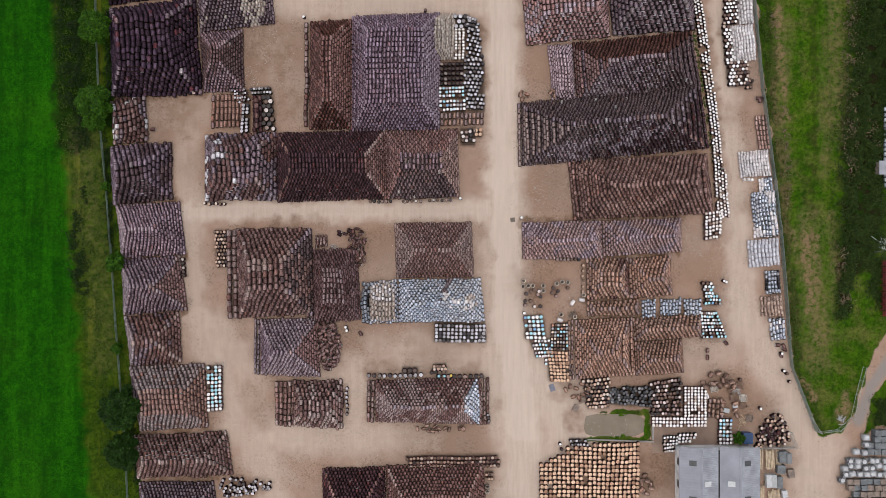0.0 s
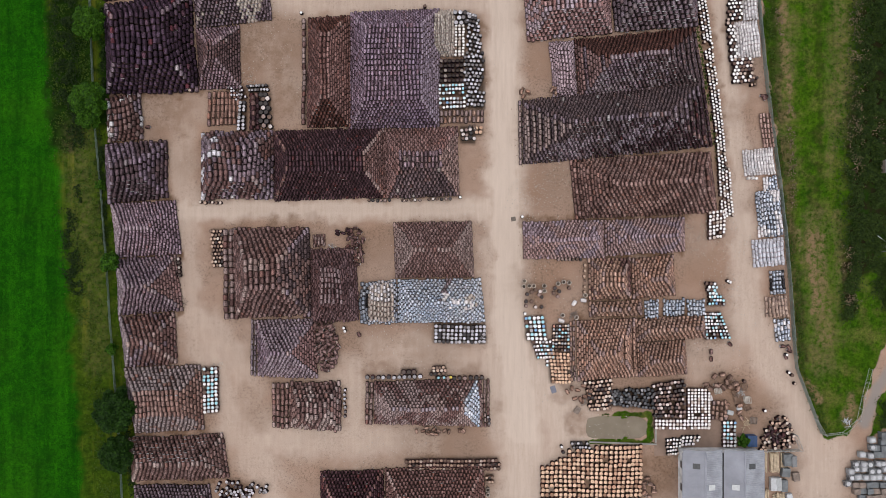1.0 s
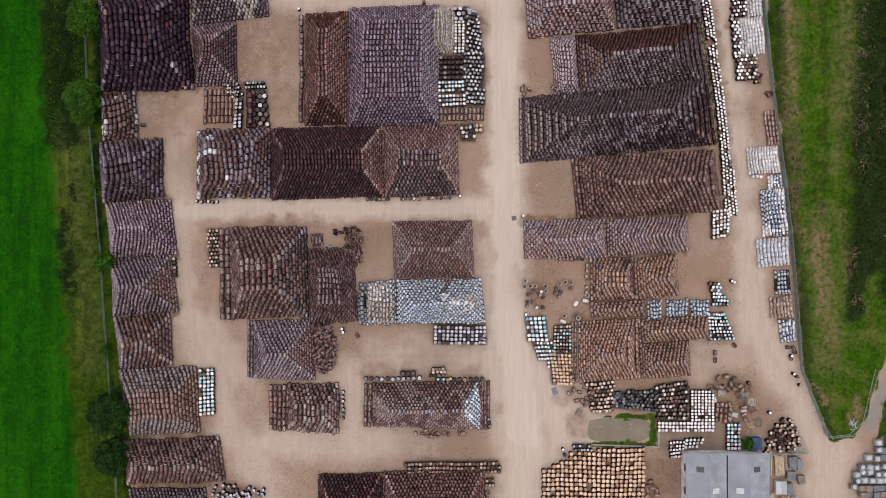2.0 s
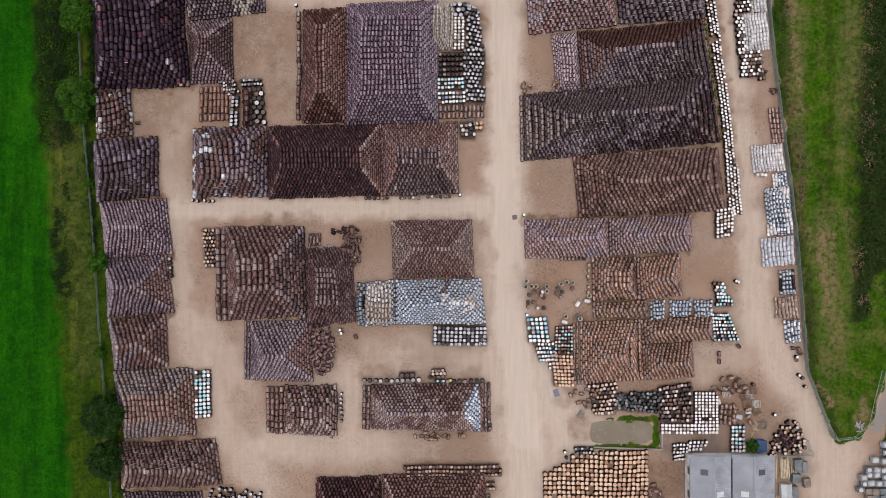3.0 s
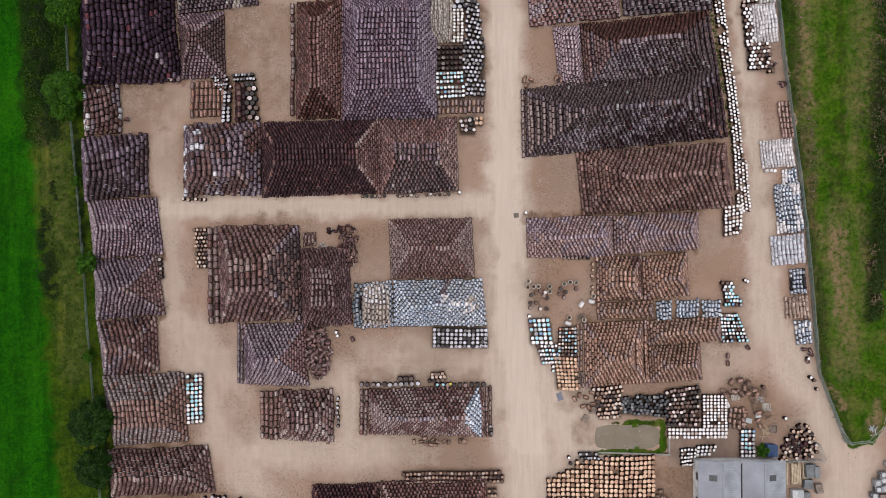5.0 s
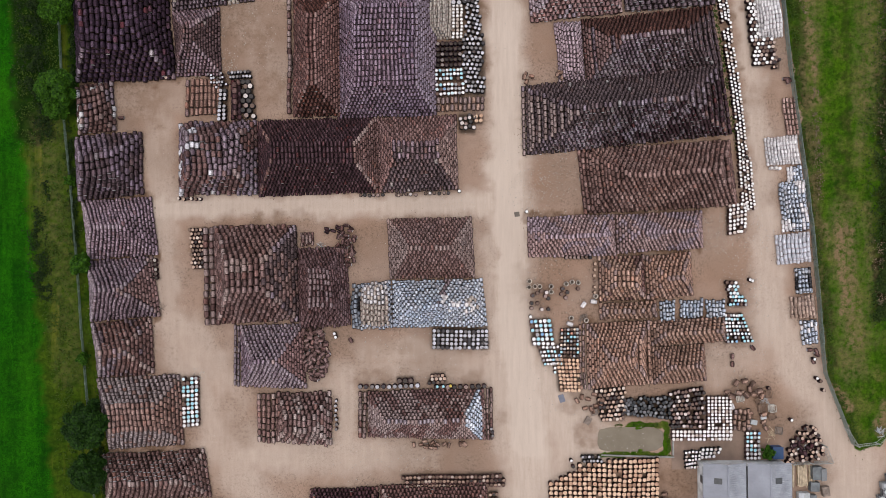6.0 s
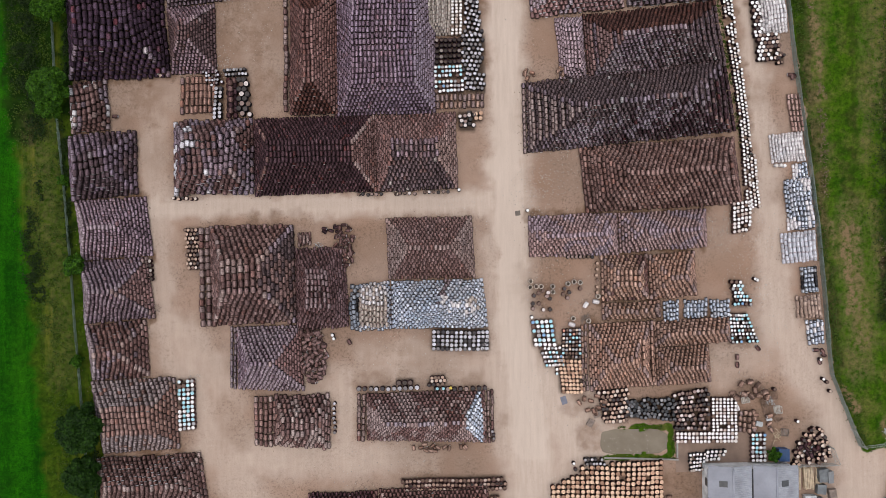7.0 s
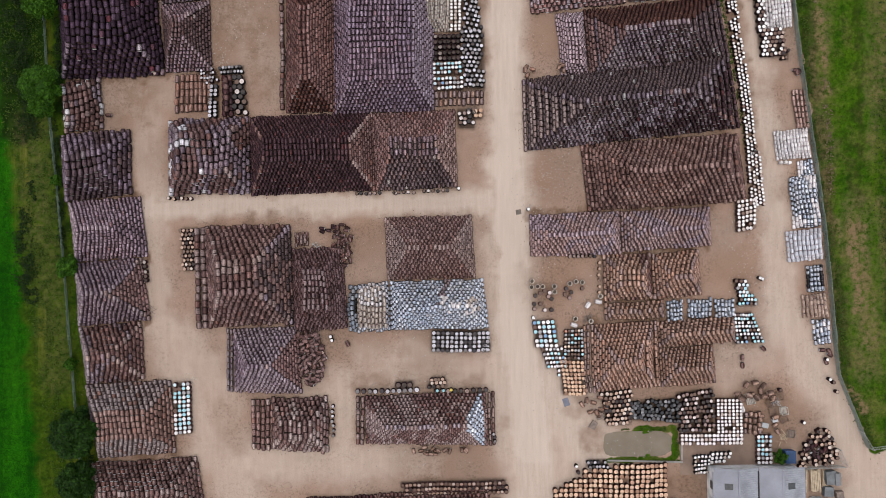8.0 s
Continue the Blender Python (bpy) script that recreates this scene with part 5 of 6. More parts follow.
# Shade between standing casks painted on the earth, along with drips and mould.
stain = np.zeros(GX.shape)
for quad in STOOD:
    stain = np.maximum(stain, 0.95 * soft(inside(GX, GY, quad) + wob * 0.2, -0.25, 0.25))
ground_mesh.attributes["mould_shade"].data.foreach_set("value", stain.astype(np.float32))


# ---- shed, fences, slabs ----
STEEL = plain("galvanised_sheet", (0.26, 0.272, 0.315), 0.5, 0.1, 0.35, 0.22)
STEEL_PALE = plain("pale_zinc_sheet", (0.33, 0.345, 0.385), 0.5, 0.1, 0.5, 0.28)
WALLSHEET = plain("dirty_white_cladding", (0.84, 0.85, 0.86), 0.55, 0.0, 0.7, 0.4)
GLASSFIBRE = plain("skylight_dark", (0.06, 0.065, 0.07), 0.3, 0.0, 2.0, 0.3)
GLASSPALE = plain("skylight_pale", (0.55, 0.57, 0.58), 0.35, 0.0, 2.0, 0.15)
FENCEGREEN = plain("grey_green_fence", (0.23, 0.28, 0.25), 0.55, 0.1, 1.2, 0.25)
FENCEMOSS = plain("mossy_grey_fence", (0.2, 0.27, 0.22), 0.7, 0.0, 1.2, 0.25)
FENCEGREY = plain("grey_fence", (0.46, 0.48, 0.47), 0.6, 0.2, 1.2, 0.3)
CONCRETE = plain("brown_stained_concrete", (0.25, 0.175, 0.135), 0.85, 0.0, 0.35, 0.3)
KERB = plain("grey_kerb_concrete", (0.32, 0.31, 0.29), 0.9, 0.0, 1.0, 0.3)
PLANK = plain("sawn_timber", (0.55, 0.44, 0.31), 0.75, 0.0, 1.6, 0.35)
OLDWOOD = plain("grey_pallet_wood", (0.24, 0.19, 0.16), 0.85, 0.0, 1.6, 0.4)
BLUEPAINT = plain("blue_container_paint", (0.02, 0.07, 0.19), 0.45, 0.0, 0.8, 0.3)
REDPAINT = plain("dark_red_paint", (0.19, 0.025, 0.03), 0.5, 0.0, 1.0, 0.4)
PLASTIC = head_paint("milky_plastic", [(0, (0.4, 0.42, 0.43)), (0.35, (0.2, 0.21, 0.22)), (0.6, (0.52, 0.54, 0.56)), (0.8, (0.11, 0.12, 0.13))], 0.4)
CAGE = plain("grey_cage_steel", (0.4, 0.41, 0.42), 0.4, 0.4, 2.0, 0.2)
TARP = plain("grey_wrap", (0.15, 0.165, 0.175), 0.5, 0.0, 0.9, 0.45)
BOARD = plain("blue_grey_board", (0.17, 0.18, 0.23), 0.6, 0.0, 1.5, 0.2)


def water():
    n = Nodes("muddy_water", 0.2)
    c = n.mix(n.span(n.noise(0.35, 4), 0.35, 0.7), (0.14, 0.112, 0.075), (0.18, 0.148, 0.105))
    return n.finish(c, n.noise(3.0, 2), 0.004)


WATER = water()


def part(name, bm, material, parent=None, label=""):
    me = bpy.data.meshes.new(name)
    bm.to_mesh(me)
    bm.free()
    me.materials.append(material)
    ob = new(name, me)
    if parent:
        ob.parent = parent
    return tagged(ob, label)


def bar(bm, x, y, z, sx, sy, sz, turn=0.0):
    """A box into bm: its middle, its size, its turn about z in degrees."""
    bmesh.ops.create_cube(bm, size=1, matrix=pose(x, y, z, 0, 0, turn) @ Matrix.Diagonal((sx, sy, sz, 1)))
    return bm


def sheet(bm, a, b, along, ribs, depth, thick=0.03):
    """A ribbed roof sheet between the edges a and b (3D points, eaves to ridge), its width going along."""
    a, b, along = Vector(a), Vector(b), Vector(along)
    up = (b - a).cross(along).normalized()
    if up.z < 0:
        up = -up
    rows = []
    for i in range(ribs * 2 + 1):
        off = along * (i / (ribs * 2)) + up * (depth if i % 2 else 0)
        rows.append([bm.verts.new(p + off + up * q) for p in (a, b) for q in (0, -thick)])
    for r, q in zip(rows, rows[1:]):
        bm.faces.new((r[0], r[2], q[2], q[0]))
        bm.faces.new((r[1], q[1], q[3], r[3]))
        bm.faces.new((r[0], q[0], q[1], r[1]))
        bm.faces.new((r[2], r[3], q[3], q[2]))
    for r in (rows[0], rows[-1]):
        bm.faces.new((r[0], r[1], r[3], r[2]))
    bmesh.ops.recalc_face_normals(bm, faces=bm.faces)
    return bm


def shed():
    x0, x1, x2, y0, y1 = 42.6, 49.4, 56.4, -36.0, -58.0
    eaves, ridge = 3.7, 4.7
    thing = tagged(new("shed"), "long grey two-bay industrial shed with corrugated roofs and skylights", "building")
    for a, b in ((x0, x1), (x1, x2)):
        mid = (a + b) / 2
        for y in (y0, y1):
            bm = bmesh.new()
            face = [bm.verts.new((x, y, z)) for x, z in ((a, 0), (b, 0), (b, eaves - 0.1), (mid, ridge - 0.04), (a, eaves - 0.1))]
            f = bm.faces.new(face)
            r = bmesh.ops.extrude_face_region(bm, geom=[f])
            bmesh.ops.translate(bm, vec=(0, -0.15 if y == y0 else 0.15, 0), verts=[v for v in r["geom"] if isinstance(v, bmesh.types.BMVert)])
            bmesh.ops.recalc_face_normals(bm, faces=bm.faces)
            part("gable_wall", bm, WALLSHEET, thing)
        # East slopes take the paler sheet: their brighter light is put into the colour.
        for lo, hi, ribs, mt in ((a, mid, 2, STEEL), (b, mid, 3, STEEL_PALE)):
            side = 0.12 if lo == b and b == x1 else (-0.12 if lo == x1 else (0.25 if lo > mid else -0.25))
            side = -0.14 if lo == x1 and b == x1 else (0.14 if lo == x1 else side)
            for i in range(22):
                lift = 0.004 * (i % 2)
                part("roof_sheet", sheet(bmesh.new(), (lo + side, y0 + 0.55 - i, eaves + 0.02 + lift), (hi, y0 + 0.55 - i, ridge + 0.03 + lift), (0, -1.03, 0), ribs, 0.012 if mt is STEEL else 0.07), mt, thing)
        cap = bar(bmesh.new(), mid, (y0 + y1) / 2, ridge + 0.07, 0.3, 22.4, 0.05)
        part("ridge_cap", cap, STEEL, thing)
        for y, off, mt in ((-38.2, -1.5 if a == x0 else 1.4, GLASSFIBRE), (-44.6, -1.5 if a == x0 else 1.4, GLASSFIBRE), (-41.9, 1.2 if a == x0 else -1.5, GLASSPALE)):
            bm = bmesh.new()
            slope = math.degrees(math.atan2(ridge - eaves, mid - a))
            z = ridge - abs(off) * (ridge - eaves) / (mid - a) + 0.11
            bmesh.ops.create_cube(bm, size=1, matrix=pose(mid + off, y, z, 0, slope if off > 0 else -slope, 0) @ Matrix.Diagonal((1.25, 0.95, 0.07, 1)))
            part("skylight", bm, mt, thing)
    # Near-black gutter draws the dark line between the two roofs.
    part("valley_gutter", bar(bmesh.new(), x1, (y0 + y1) / 2, eaves - 0.06, 0.3, 22, 0.06), plain("dark_gutter", (0.02, 0.02, 0.022)), thing)
    for x in (x0 + 0.08, x2 - 0.08):
        side = part("side_wall", bar(bmesh.new(), x, (y0 + y1) / 2, eaves / 2, 0.15, abs(y1 - y0) - 0.32, eaves), WALLSHEET, thing)
        part("gutter", bar(bmesh.new(), x + (0.36 if x > 50 else -0.36), (y0 + y1) / 2, eaves - 0.06, 0.16, 22, 0.12), STEEL, side)
    for y in (-38.5, -42.5, -47):
        part("window", bar(bmesh.new(), x0 - 0.02, y, 2.2, 0.12, 1.2, 1.2), GLASSFIBRE, thing)


shed()


def fence(points, tall, mt, label, every=2.75, pale=0.09, pitch=0.2, lean=0.0):
    thing = tagged(new("fence"), label, "fence")
    for a, b in zip(points, points[1:]):
        a, b = Vector(a), Vector(b)
        turn = math.degrees(math.atan2(b.y - a.y, b.x - a.x))
        count = max(1, round((b - a).length / every))
        step = (b - a) / count
        for i in range(count):
            p = a + step * i
            post = part("post", bar(bmesh.new(), 0, 0, tall / 2 + 0.05, 0.1, 0.1, tall + 0.1), mt, thing)
            post.matrix_basis = pose(p.x, p.y, -0.02, random.gauss(0, 1) + lean, random.gauss(0, 1), turn)
            bm = bmesh.new()
            long = step.length - 0.12
            for z in (0.25, tall - 0.25):
                bar(bm, long / 2 + 0.06, 0.04, z, long, 0.04, 0.05)
            k = int(long / pitch)
            for j in range(k):
                bar(bm, 0.06 + (j + 0.5) * long / k, -0.002, tall / 2 + 0.03, pale, 0.03, tall - 0.06)
            panel = part("fence_panel", bm, mt, thing)
            tagged(panel, kind="stuff")
            panel.matrix_basis = pose(p.x, p.y, 0, random.gauss(0, 1.2) + lean, 0, turn)


fence([(56.4, 51.7), (57.1, 43.4), (58.4, 30.1), (59.9, 18.6), (61.7, 4.3), (62.6, -6.1), (63.3, -16.4)], 1.5, FENCEGREEN, "grey-green steel fence between yard and field", pale=0.11, pitch=0.15)
fence([(63.3, -16.4), (63.8, -21.5), (65.8, -26.7), (68.4, -33.5)], 1.5, FENCEGREEN, "grey-green steel fence curving to the gate", pale=0.11, pitch=0.15)
fence([(67.1, -30.7), (68.9, -33.7)], 2.0, FENCEGREY, "grey steel gate leaf folded back against the fence", pale=0.05, pitch=0.3)
fence([(68.9, -33.6), (72.4, -33.2), (74.9, -31.0)], 1.6, FENCEGREY, "light wire fence around the corner of the field", pale=0.02, pitch=0.3)
fence([(74.9, -31.0), (75.9, -26.7), (77.2, -21.5)], 1.6, FENCEGREY, "light wire fence along the lane", pale=0.02, pitch=0.3)
fence([(63.4, -33.4), (64.5, -36.2)], 2.0, FENCEGREY, "grey steel gate leaf beside the shed", pale=0.05, pitch=0.3)
fence([(58.0, -36.4), (64.4, -36.2)], 2.0, FENCEGREY, "grey steel fence behind the timber store", pale=0.06, pitch=0.18)
fence([(-64.0, 50.0), (-63.7, 37.6), (-63.0, 22.0), (-62.0, 11.5), (-61.0, -0.9)], 0.9, FENCEMOSS, "mossy grey-green fence along the green field", pale=0.11, pitch=0.15)
fence([(-61.0, -0.9), (-60.3, -12.4), (-59.3, -24.9), (-58.5, -35.3), (-57.9, -47.8)], 0.9, FENCEMOSS, "mossy grey-green fence along the green field", pale=0.11, pitch=0.15)

slab = part("concrete_slab", bar(bmesh.new(), 45.4, -34.2, -0.01, 14.2, 6.6, 0.06), CONCRETE)
tagged(slab, "brown stained concrete slab beside the shed", "slab", kind="structure")
for i, (x, y, sx, sy) in enumerate(((32.6, -35.2, 12.2, 0.25), (38.55, -32.4, 0.25, 5.4))):
    tagged(part("kerb_%d" % (i + 1), bar(bmesh.new(), x, y, 0.1, sx, sy, 0.28, -2 if i == 0 else 0), KERB), "grey concrete kerb round a muddy pool", "kerb", kind="structure")
bm = bmesh.new()
rim = []
for i in range(72):
    a = 2 * math.pi * i / 72
    c, s = math.cos(a), math.sin(a)
    r = 1 + 0.06 * noise.noise((c * 2.2, s * 2.2, 3))
    rim.append(bm.verts.new((31.4 + 5.5 * r * math.copysign(abs(c) ** 0.45, c), -32.4 + 2.05 * r * math.copysign(abs(s) ** 0.5, s), 0.012)))
bm.faces.new(rim)
tagged(part("pool", bm, WATER), "shallow pool of muddy brown water with a green margin", "water", kind="structure")
tagged(part("board", bar(bmesh.new(), 20.0, -25.5, 0.03, 0.95, 1.3, 0.08, 18), BOARD), "blue-grey board lying flat on the road edge", "board")


def container():
    thing = tagged(new("container"), "dark blue steel container beside the shed wall", "container")
    part("body", bar(bmesh.new(), 0, 0, 0.75, 1.6, 1.9, 1.5), BLUEPAINT, thing)
    part("roof", bar(bmesh.new(), 0, 0, 1.53, 1.7, 2.0, 0.06), BLUEPAINT, thing)
    for i in range(5):
        part("roof_rib", bar(bmesh.new(), -0.66 + i * 0.33, 0, 1.57, 0.1, 1.9, 0.03), BLUEPAINT, thing)
    thing.location = (55.5, -34.5, 0.0)


container()


def plank_stack(x, y, turn, wide, long, layers, mt, label):
    thing = tagged(new("plank_stack"), label, "timber stack")
    for k in range(layers):
        n = max(1, int(wide / 0.24))
        for i in range(n):
            if k == layers - 1 and random.random() < 0.3:
                continue
            ob = part("plank", bar(bmesh.new(), 0, 0, 0, 0.21, long * random.uniform(0.8, 1.0), 0.09), mt, thing)
            ob.matrix_basis = pose((i + 0.5) * wide / n - wide / 2, random.gauss(0, 0.12), 0.07 + k * 0.1, 0, 0, random.gauss(0, 1.5))
    thing.matrix_basis = pose(x, y, 0, 0, 0, turn)


plank_stack(59.9, -38.6, 2, 1.6, 3.6, 6, PLANK, "stack of pale sawn planks beside the shed")
plank_stack(61.6, -38.4, -4, 1.1, 3.0, 5, PLANK, "stack of pale sawn planks beside the shed")
plank_stack(58.2, -38.2, 0, 0.7, 4.2, 8, PLANK, "narrow stack of pale planks against the shed wall")
plank_stack(58.4, -46.0, 0, 1.0, 5.2, 5, PLANK, "stack of sawn planks against the shed wall")
plank_stack(60.8, -46.2, 3, 2.2, 4.0, 4, PLANK, "stack of sawn planks beside the shed")


def wrapped_pallet(p, sx, sy, tall, turn, mt, label):
    thing = tagged(new("wrapped_pallet"), label, "pallet load", "pallet loads")
    bm = bmesh.new()
    for i in range(3):
        bar(bm, 0, (i - 1) * sy * 0.42, 0.06, sx, 0.1, 0.12)
    for i in range(6):
        bar(bm, (i - 2.5) * sx / 6, 0, 0.135, sx / 6 * 0.7, sy, 0.025)
    part("pallet", bm, OLDWOOD, thing)
    bm = bar(bmesh.new(), 0, 0, 0.15 + tall / 2, sx * 0.96, sy * 0.96, tall)
    bmesh.ops.subdivide_edges(bm, edges=bm.edges, cuts=3, use_grid_fill=True)
    for v in bm.verts:
        v.co += Vector([random.gauss(0, 0.02) for _ in range(3)])
    part("load", bm, mt, thing)
    thing.matrix_basis = pose(*p, 0, 0, 0, turn)


for p, sx, sy, h, turn, mt in (((62.1, -38.0), 1.6, 2.2, 1.1, 3, TARP), ((63.1, -38.2), 0.9, 2.0, 1.3, 3, PLASTIC), ((61.8, -40.3), 1.5, 1.6, 0.9, -4, TARP), ((63.7, -41.1), 1.2, 1.6, 0.8, 8, OLDWOOD),
                               ((59.5, -42.4), 1.0, 2.4, 1.0, 2, PLASTIC), ((60.4, -42.4), 1.0, 2.4, 1.0, 2, PLASTIC), ((61.5, -42.7), 1.1, 2.2, 0.9, 0, TARP), ((62.5, -44.8), 1.0, 1.3, 0.8, 10, PLASTIC),
                               ((53.5, -28.6), 0.9, 1.0, 0.5, 10, PLASTIC), ((51.9, -29.6), 1.1, 0.8, 0.5, -15, PLASTIC), ((25.4, -27.8), 1.2, 1.0, 0.3, 20, OLDWOOD), ((24.3, -29.2), 1.0, 1.3, 0.3, -30, OLDWOOD)):
    wrapped_pallet(p, sx, sy, h, turn, mt, "wrapped load on a wooden pallet" if mt is not OLDWOOD else "stacked wooden crates and pallets on damp earth")


def crate(p, sx, sy, tall, turn, mt, label):
    """An open-topped crate of boards."""
    thing = tagged(new("crate"), label, "crate", "crates and frames on damp earth")
    for i in range(5):
        part("slat", bar(bmesh.new(), (i - 2) * sx / 5, 0, 0.08, sx / 5 * 0.72, sy, 0.03), mt, thing)
    for s in (-1, 1):
        for z in (0.12, tall - 0.06):
            part("rail", bar(bmesh.new(), 0, s * (sy / 2 - 0.03), z, sx, 0.07, 0.11), mt, thing)
            part("rail", bar(bmesh.new(), s * (sx / 2 - 0.03), 0, z + 0.004, 0.07, sy - 0.2, 0.11), mt, thing)
        for r in (-1, 1):
            part("post", bar(bmesh.new(), s * (sx / 2 - 0.08), r * (sy / 2 - 0.11), tall / 2, 0.09, 0.09, tall), mt, thing)
    thing.matrix_basis = pose(*p, 0, 0, 0, turn)


BOARDS = plain("brown_crate_boards", (0.25, 0.165, 0.12), 0.85, 0.0, 1.6, 0.4)
BLEACHED = plain("bleached_crate_boards", (0.52, 0.48, 0.43), 0.8, 0.0, 1.6, 0.3)
CRATE = "open weathered wooden crate standing on damp earth"
for p, sx, sy, tall, turn, mt in (((49.8, -25.7), 1.35, 1.05, 0.3, 12, BLEACHED), ((54.4, -25.0), 1.1, 1.2, 0.8, -4, BOARDS), ((55.0, -27.3), 1.1, 1.2, 0.9, 5, BLEACHED),
                                  ((53.4, -27.3), 1.4, 1.3, 0.8, -3, BOARDS), ((55.1, -28.7), 1.2, 1.1, 0.6, 24, BOARDS), ((56.2, -31.1), 1.3, 1.2, 0.3, -8, OLDWOOD), ((52.8, -26.1), 0.9, 1.0, 0.3, 15, BOARDS)):
    crate(p, sx, sy, tall, turn, mt, CRATE)


TANKSIDE = head_paint("tank_plastic", [(0, (0.44, 0.46, 0.48)), (0.3, (0.15, 0.16, 0.17)), (0.55, (0.3, 0.31, 0.33)), (0.8, (0.09, 0.09, 0.1))], 0.45)


def tote():
    """A caged plastic tank on its pallet."""
    thing = tagged(new("tank"), "white caged plastic tank standing on a pallet", "tank", "caged tanks by the lane")
    bm = bmesh.new()
    for i in range(3):
        bar(bm, (i - 1) * 0.45, 0, 0.07, 0.12, 1.0, 0.13)
    part("pallet", bm, OLDWOOD, thing)
    bm = bar(bmesh.new(), 0, 0, 0.64, 1.1, 0.94, 0.98)
    bmesh.ops.bevel(bm, geom=bm.edges[:], offset=0.09, segments=2, affect="EDGES")
    body = part("body", bm, TANKSIDE, thing)
    bm = bmesh.new()
    bmesh.ops.create_cone(bm, cap_ends=True, segments=14, radius1=0.4, radius2=0.36, depth=0.1, matrix=pose(0, 0, 1.16))
    part("lid", bm, plain("grey_tank_lid", (0.5, 0.51, 0.53), 0.5), body)
    bm = bmesh.new()
    for z in (0.3, 0.65, 1.12):
        for s in (-1, 1):
            bar(bm, 0, s * 0.49, z, 1.18, 0.03, 0.03)
            bar(bm, s * 0.58, 0, z, 0.03, 1.0, 0.03)
    for i in range(5):
        for s in (-1, 1):
            bar(bm, (i - 2) * 0.28, s * 0.49, 0.66, 0.025, 0.025, 1.0)
    for s in (-0.2, 0.2):
        bar(bm, 0, s * 1.4, 1.145, 1.18, 0.05, 0.02)
    tagged(part("cage", bm, CAGE, thing), kind="stuff")
    return thing


first, spots = tote(), []
for y, xs in ((772, (1527,)), (785, (1527,)), (799, (1511, 1523)), (813, (1500, 1512, 1524, 1537, 1549, 1561)), (824, (1490, 1502, 1514, 1526, 1538, 1550, 1562)), (836, (1491, 1503, 1515, 1527, 1539, 1551, 1563)), (848, (1483,))):
    spots += [((x - 784) * 0.10404, (441 - y) * 0.10404) for x in xs]
first.matrix_basis = pose(*spots[0], 0, 0, 0, 3)
for p in spots[1:]:
    copy_thing(first, pose(p[0] + random.gauss(0, 0.12), p[1] + random.gauss(0, 0.12), 0, 0, 0, random.gauss(3, 7)))
for y, x0, count in ((850, 1498, 6), (861, 1500, 6), (872, 1510, 6), (884, 1505, 6)):
    for i in range(count):
        wrapped_pallet(((x0 + i * 12 - 784) * 0.10404, (441 - y) * 0.10404), 1.15, 1.0, random.uniform(0.6, 1.1), random.gauss(3, 4), OLDWOOD if random.random() < 0.7 else TARP, "weathered wooden pallet load beside the lane")
for i in range(4):
    for j in range(4):
        if i or j > 1:
            wrapped_pallet(((1534 + i * 12 - 784) * 0.10404, (441 - 764 - j * 11) * 0.10404), 1.2, 1.1, random.uniform(0.9, 1.3), random.gauss(3, 3), TARP, "grey wrapped pallet load beside the lane")


tagged(part("road_cover", bar(bmesh.new(), 12.75, 5.4, 0.0, 0.85, 0.8, 0.06, 8), plain("brown_cover", (0.15, 0.125, 0.105), 0.7)), "square brown cover set in the road", "drain cover")


def brushwood(p, reach, count, seed, mt, label, thick=0.03):
    """A tangle of sticks or staves."""
    rng = random.Random(seed)
    thing = tagged(new("stick_heap"), label, "stick heap")
    for i in range(count):
        long = reach * rng.uniform(0.5, 1.1)
        ob = part("stick", bar(bmesh.new(), 0, 0, 0, long, thick * rng.uniform(0.7, 1.6), thick), mt, thing)
        ob.matrix_basis = pose(rng.gauss(0, reach * 0.25), rng.gauss(0, reach * 0.25), 0.05 + 0.02 * i, rng.gauss(0, 4), rng.gauss(0, 4), rng.uniform(0, 180))
    thing.location = (*p, 0)


brushwood((-47.6, -9.5), 1.8, 26, 3, OLDWOOD, "tangle of dark dead branches beside a pile", 0.05)
brushwood((23.7, -12.0), 1.4, 16, 4, OLDWOOD, "scattered loose staves on bare earth", 0.07)
brushwood((26.6, 16.3), 2.0, 18, 5, OLDWOOD, "loose broken staves between two piles", 0.08)
brushwood((53.7, -25.9), 1.6, 12, 6, PLASTIC, "bent pale metal racks on damp earth", 0.05)
brushwood((55.2, -31.6), 1.8, 12, 7, PLANK, "loose planks and scrap on damp earth", 0.06)
brushwood((-20.2, 0.4), 1.0, 8, 8, PLASTIC, "few pale broken staves on bare earth", 0.06)
brushwood((73.2, -31.3), 1.3, 14, 10, PLASTIC, "pale scrap metal heaped on dirt beside the lane", 0.09)
brushwood((80.7, 0.9), 2.2, 16, 9, PLASTIC, "pale bent metal scrap beside the lane", 0.09)

# East margin: red stillages, a small hut and a pale roofed store.
def stillage(p, levels):
    thing = tagged(new("stillage"), "stack of dark red steel stillage frames", "stillage", "red frames beside the lane")
    for k in range(levels):
        for sx in (-0.55, 0.55):
            for sy in (-0.45, 0.45):
                part("leg", bar(bmesh.new(), sx, sy, 0.45 + k * 0.9, 0.08, 0.08, 0.9), REDPAINT, thing)
        bm = bmesh.new()
        for i in range(7):
            bar(bm, (i - 3) * 0.17, 0, 0.86 + k * 0.9, 0.12, 1.0, 0.05)
        part("deck", bm, REDPAINT, thing)
    thing.location = (*p, 0)


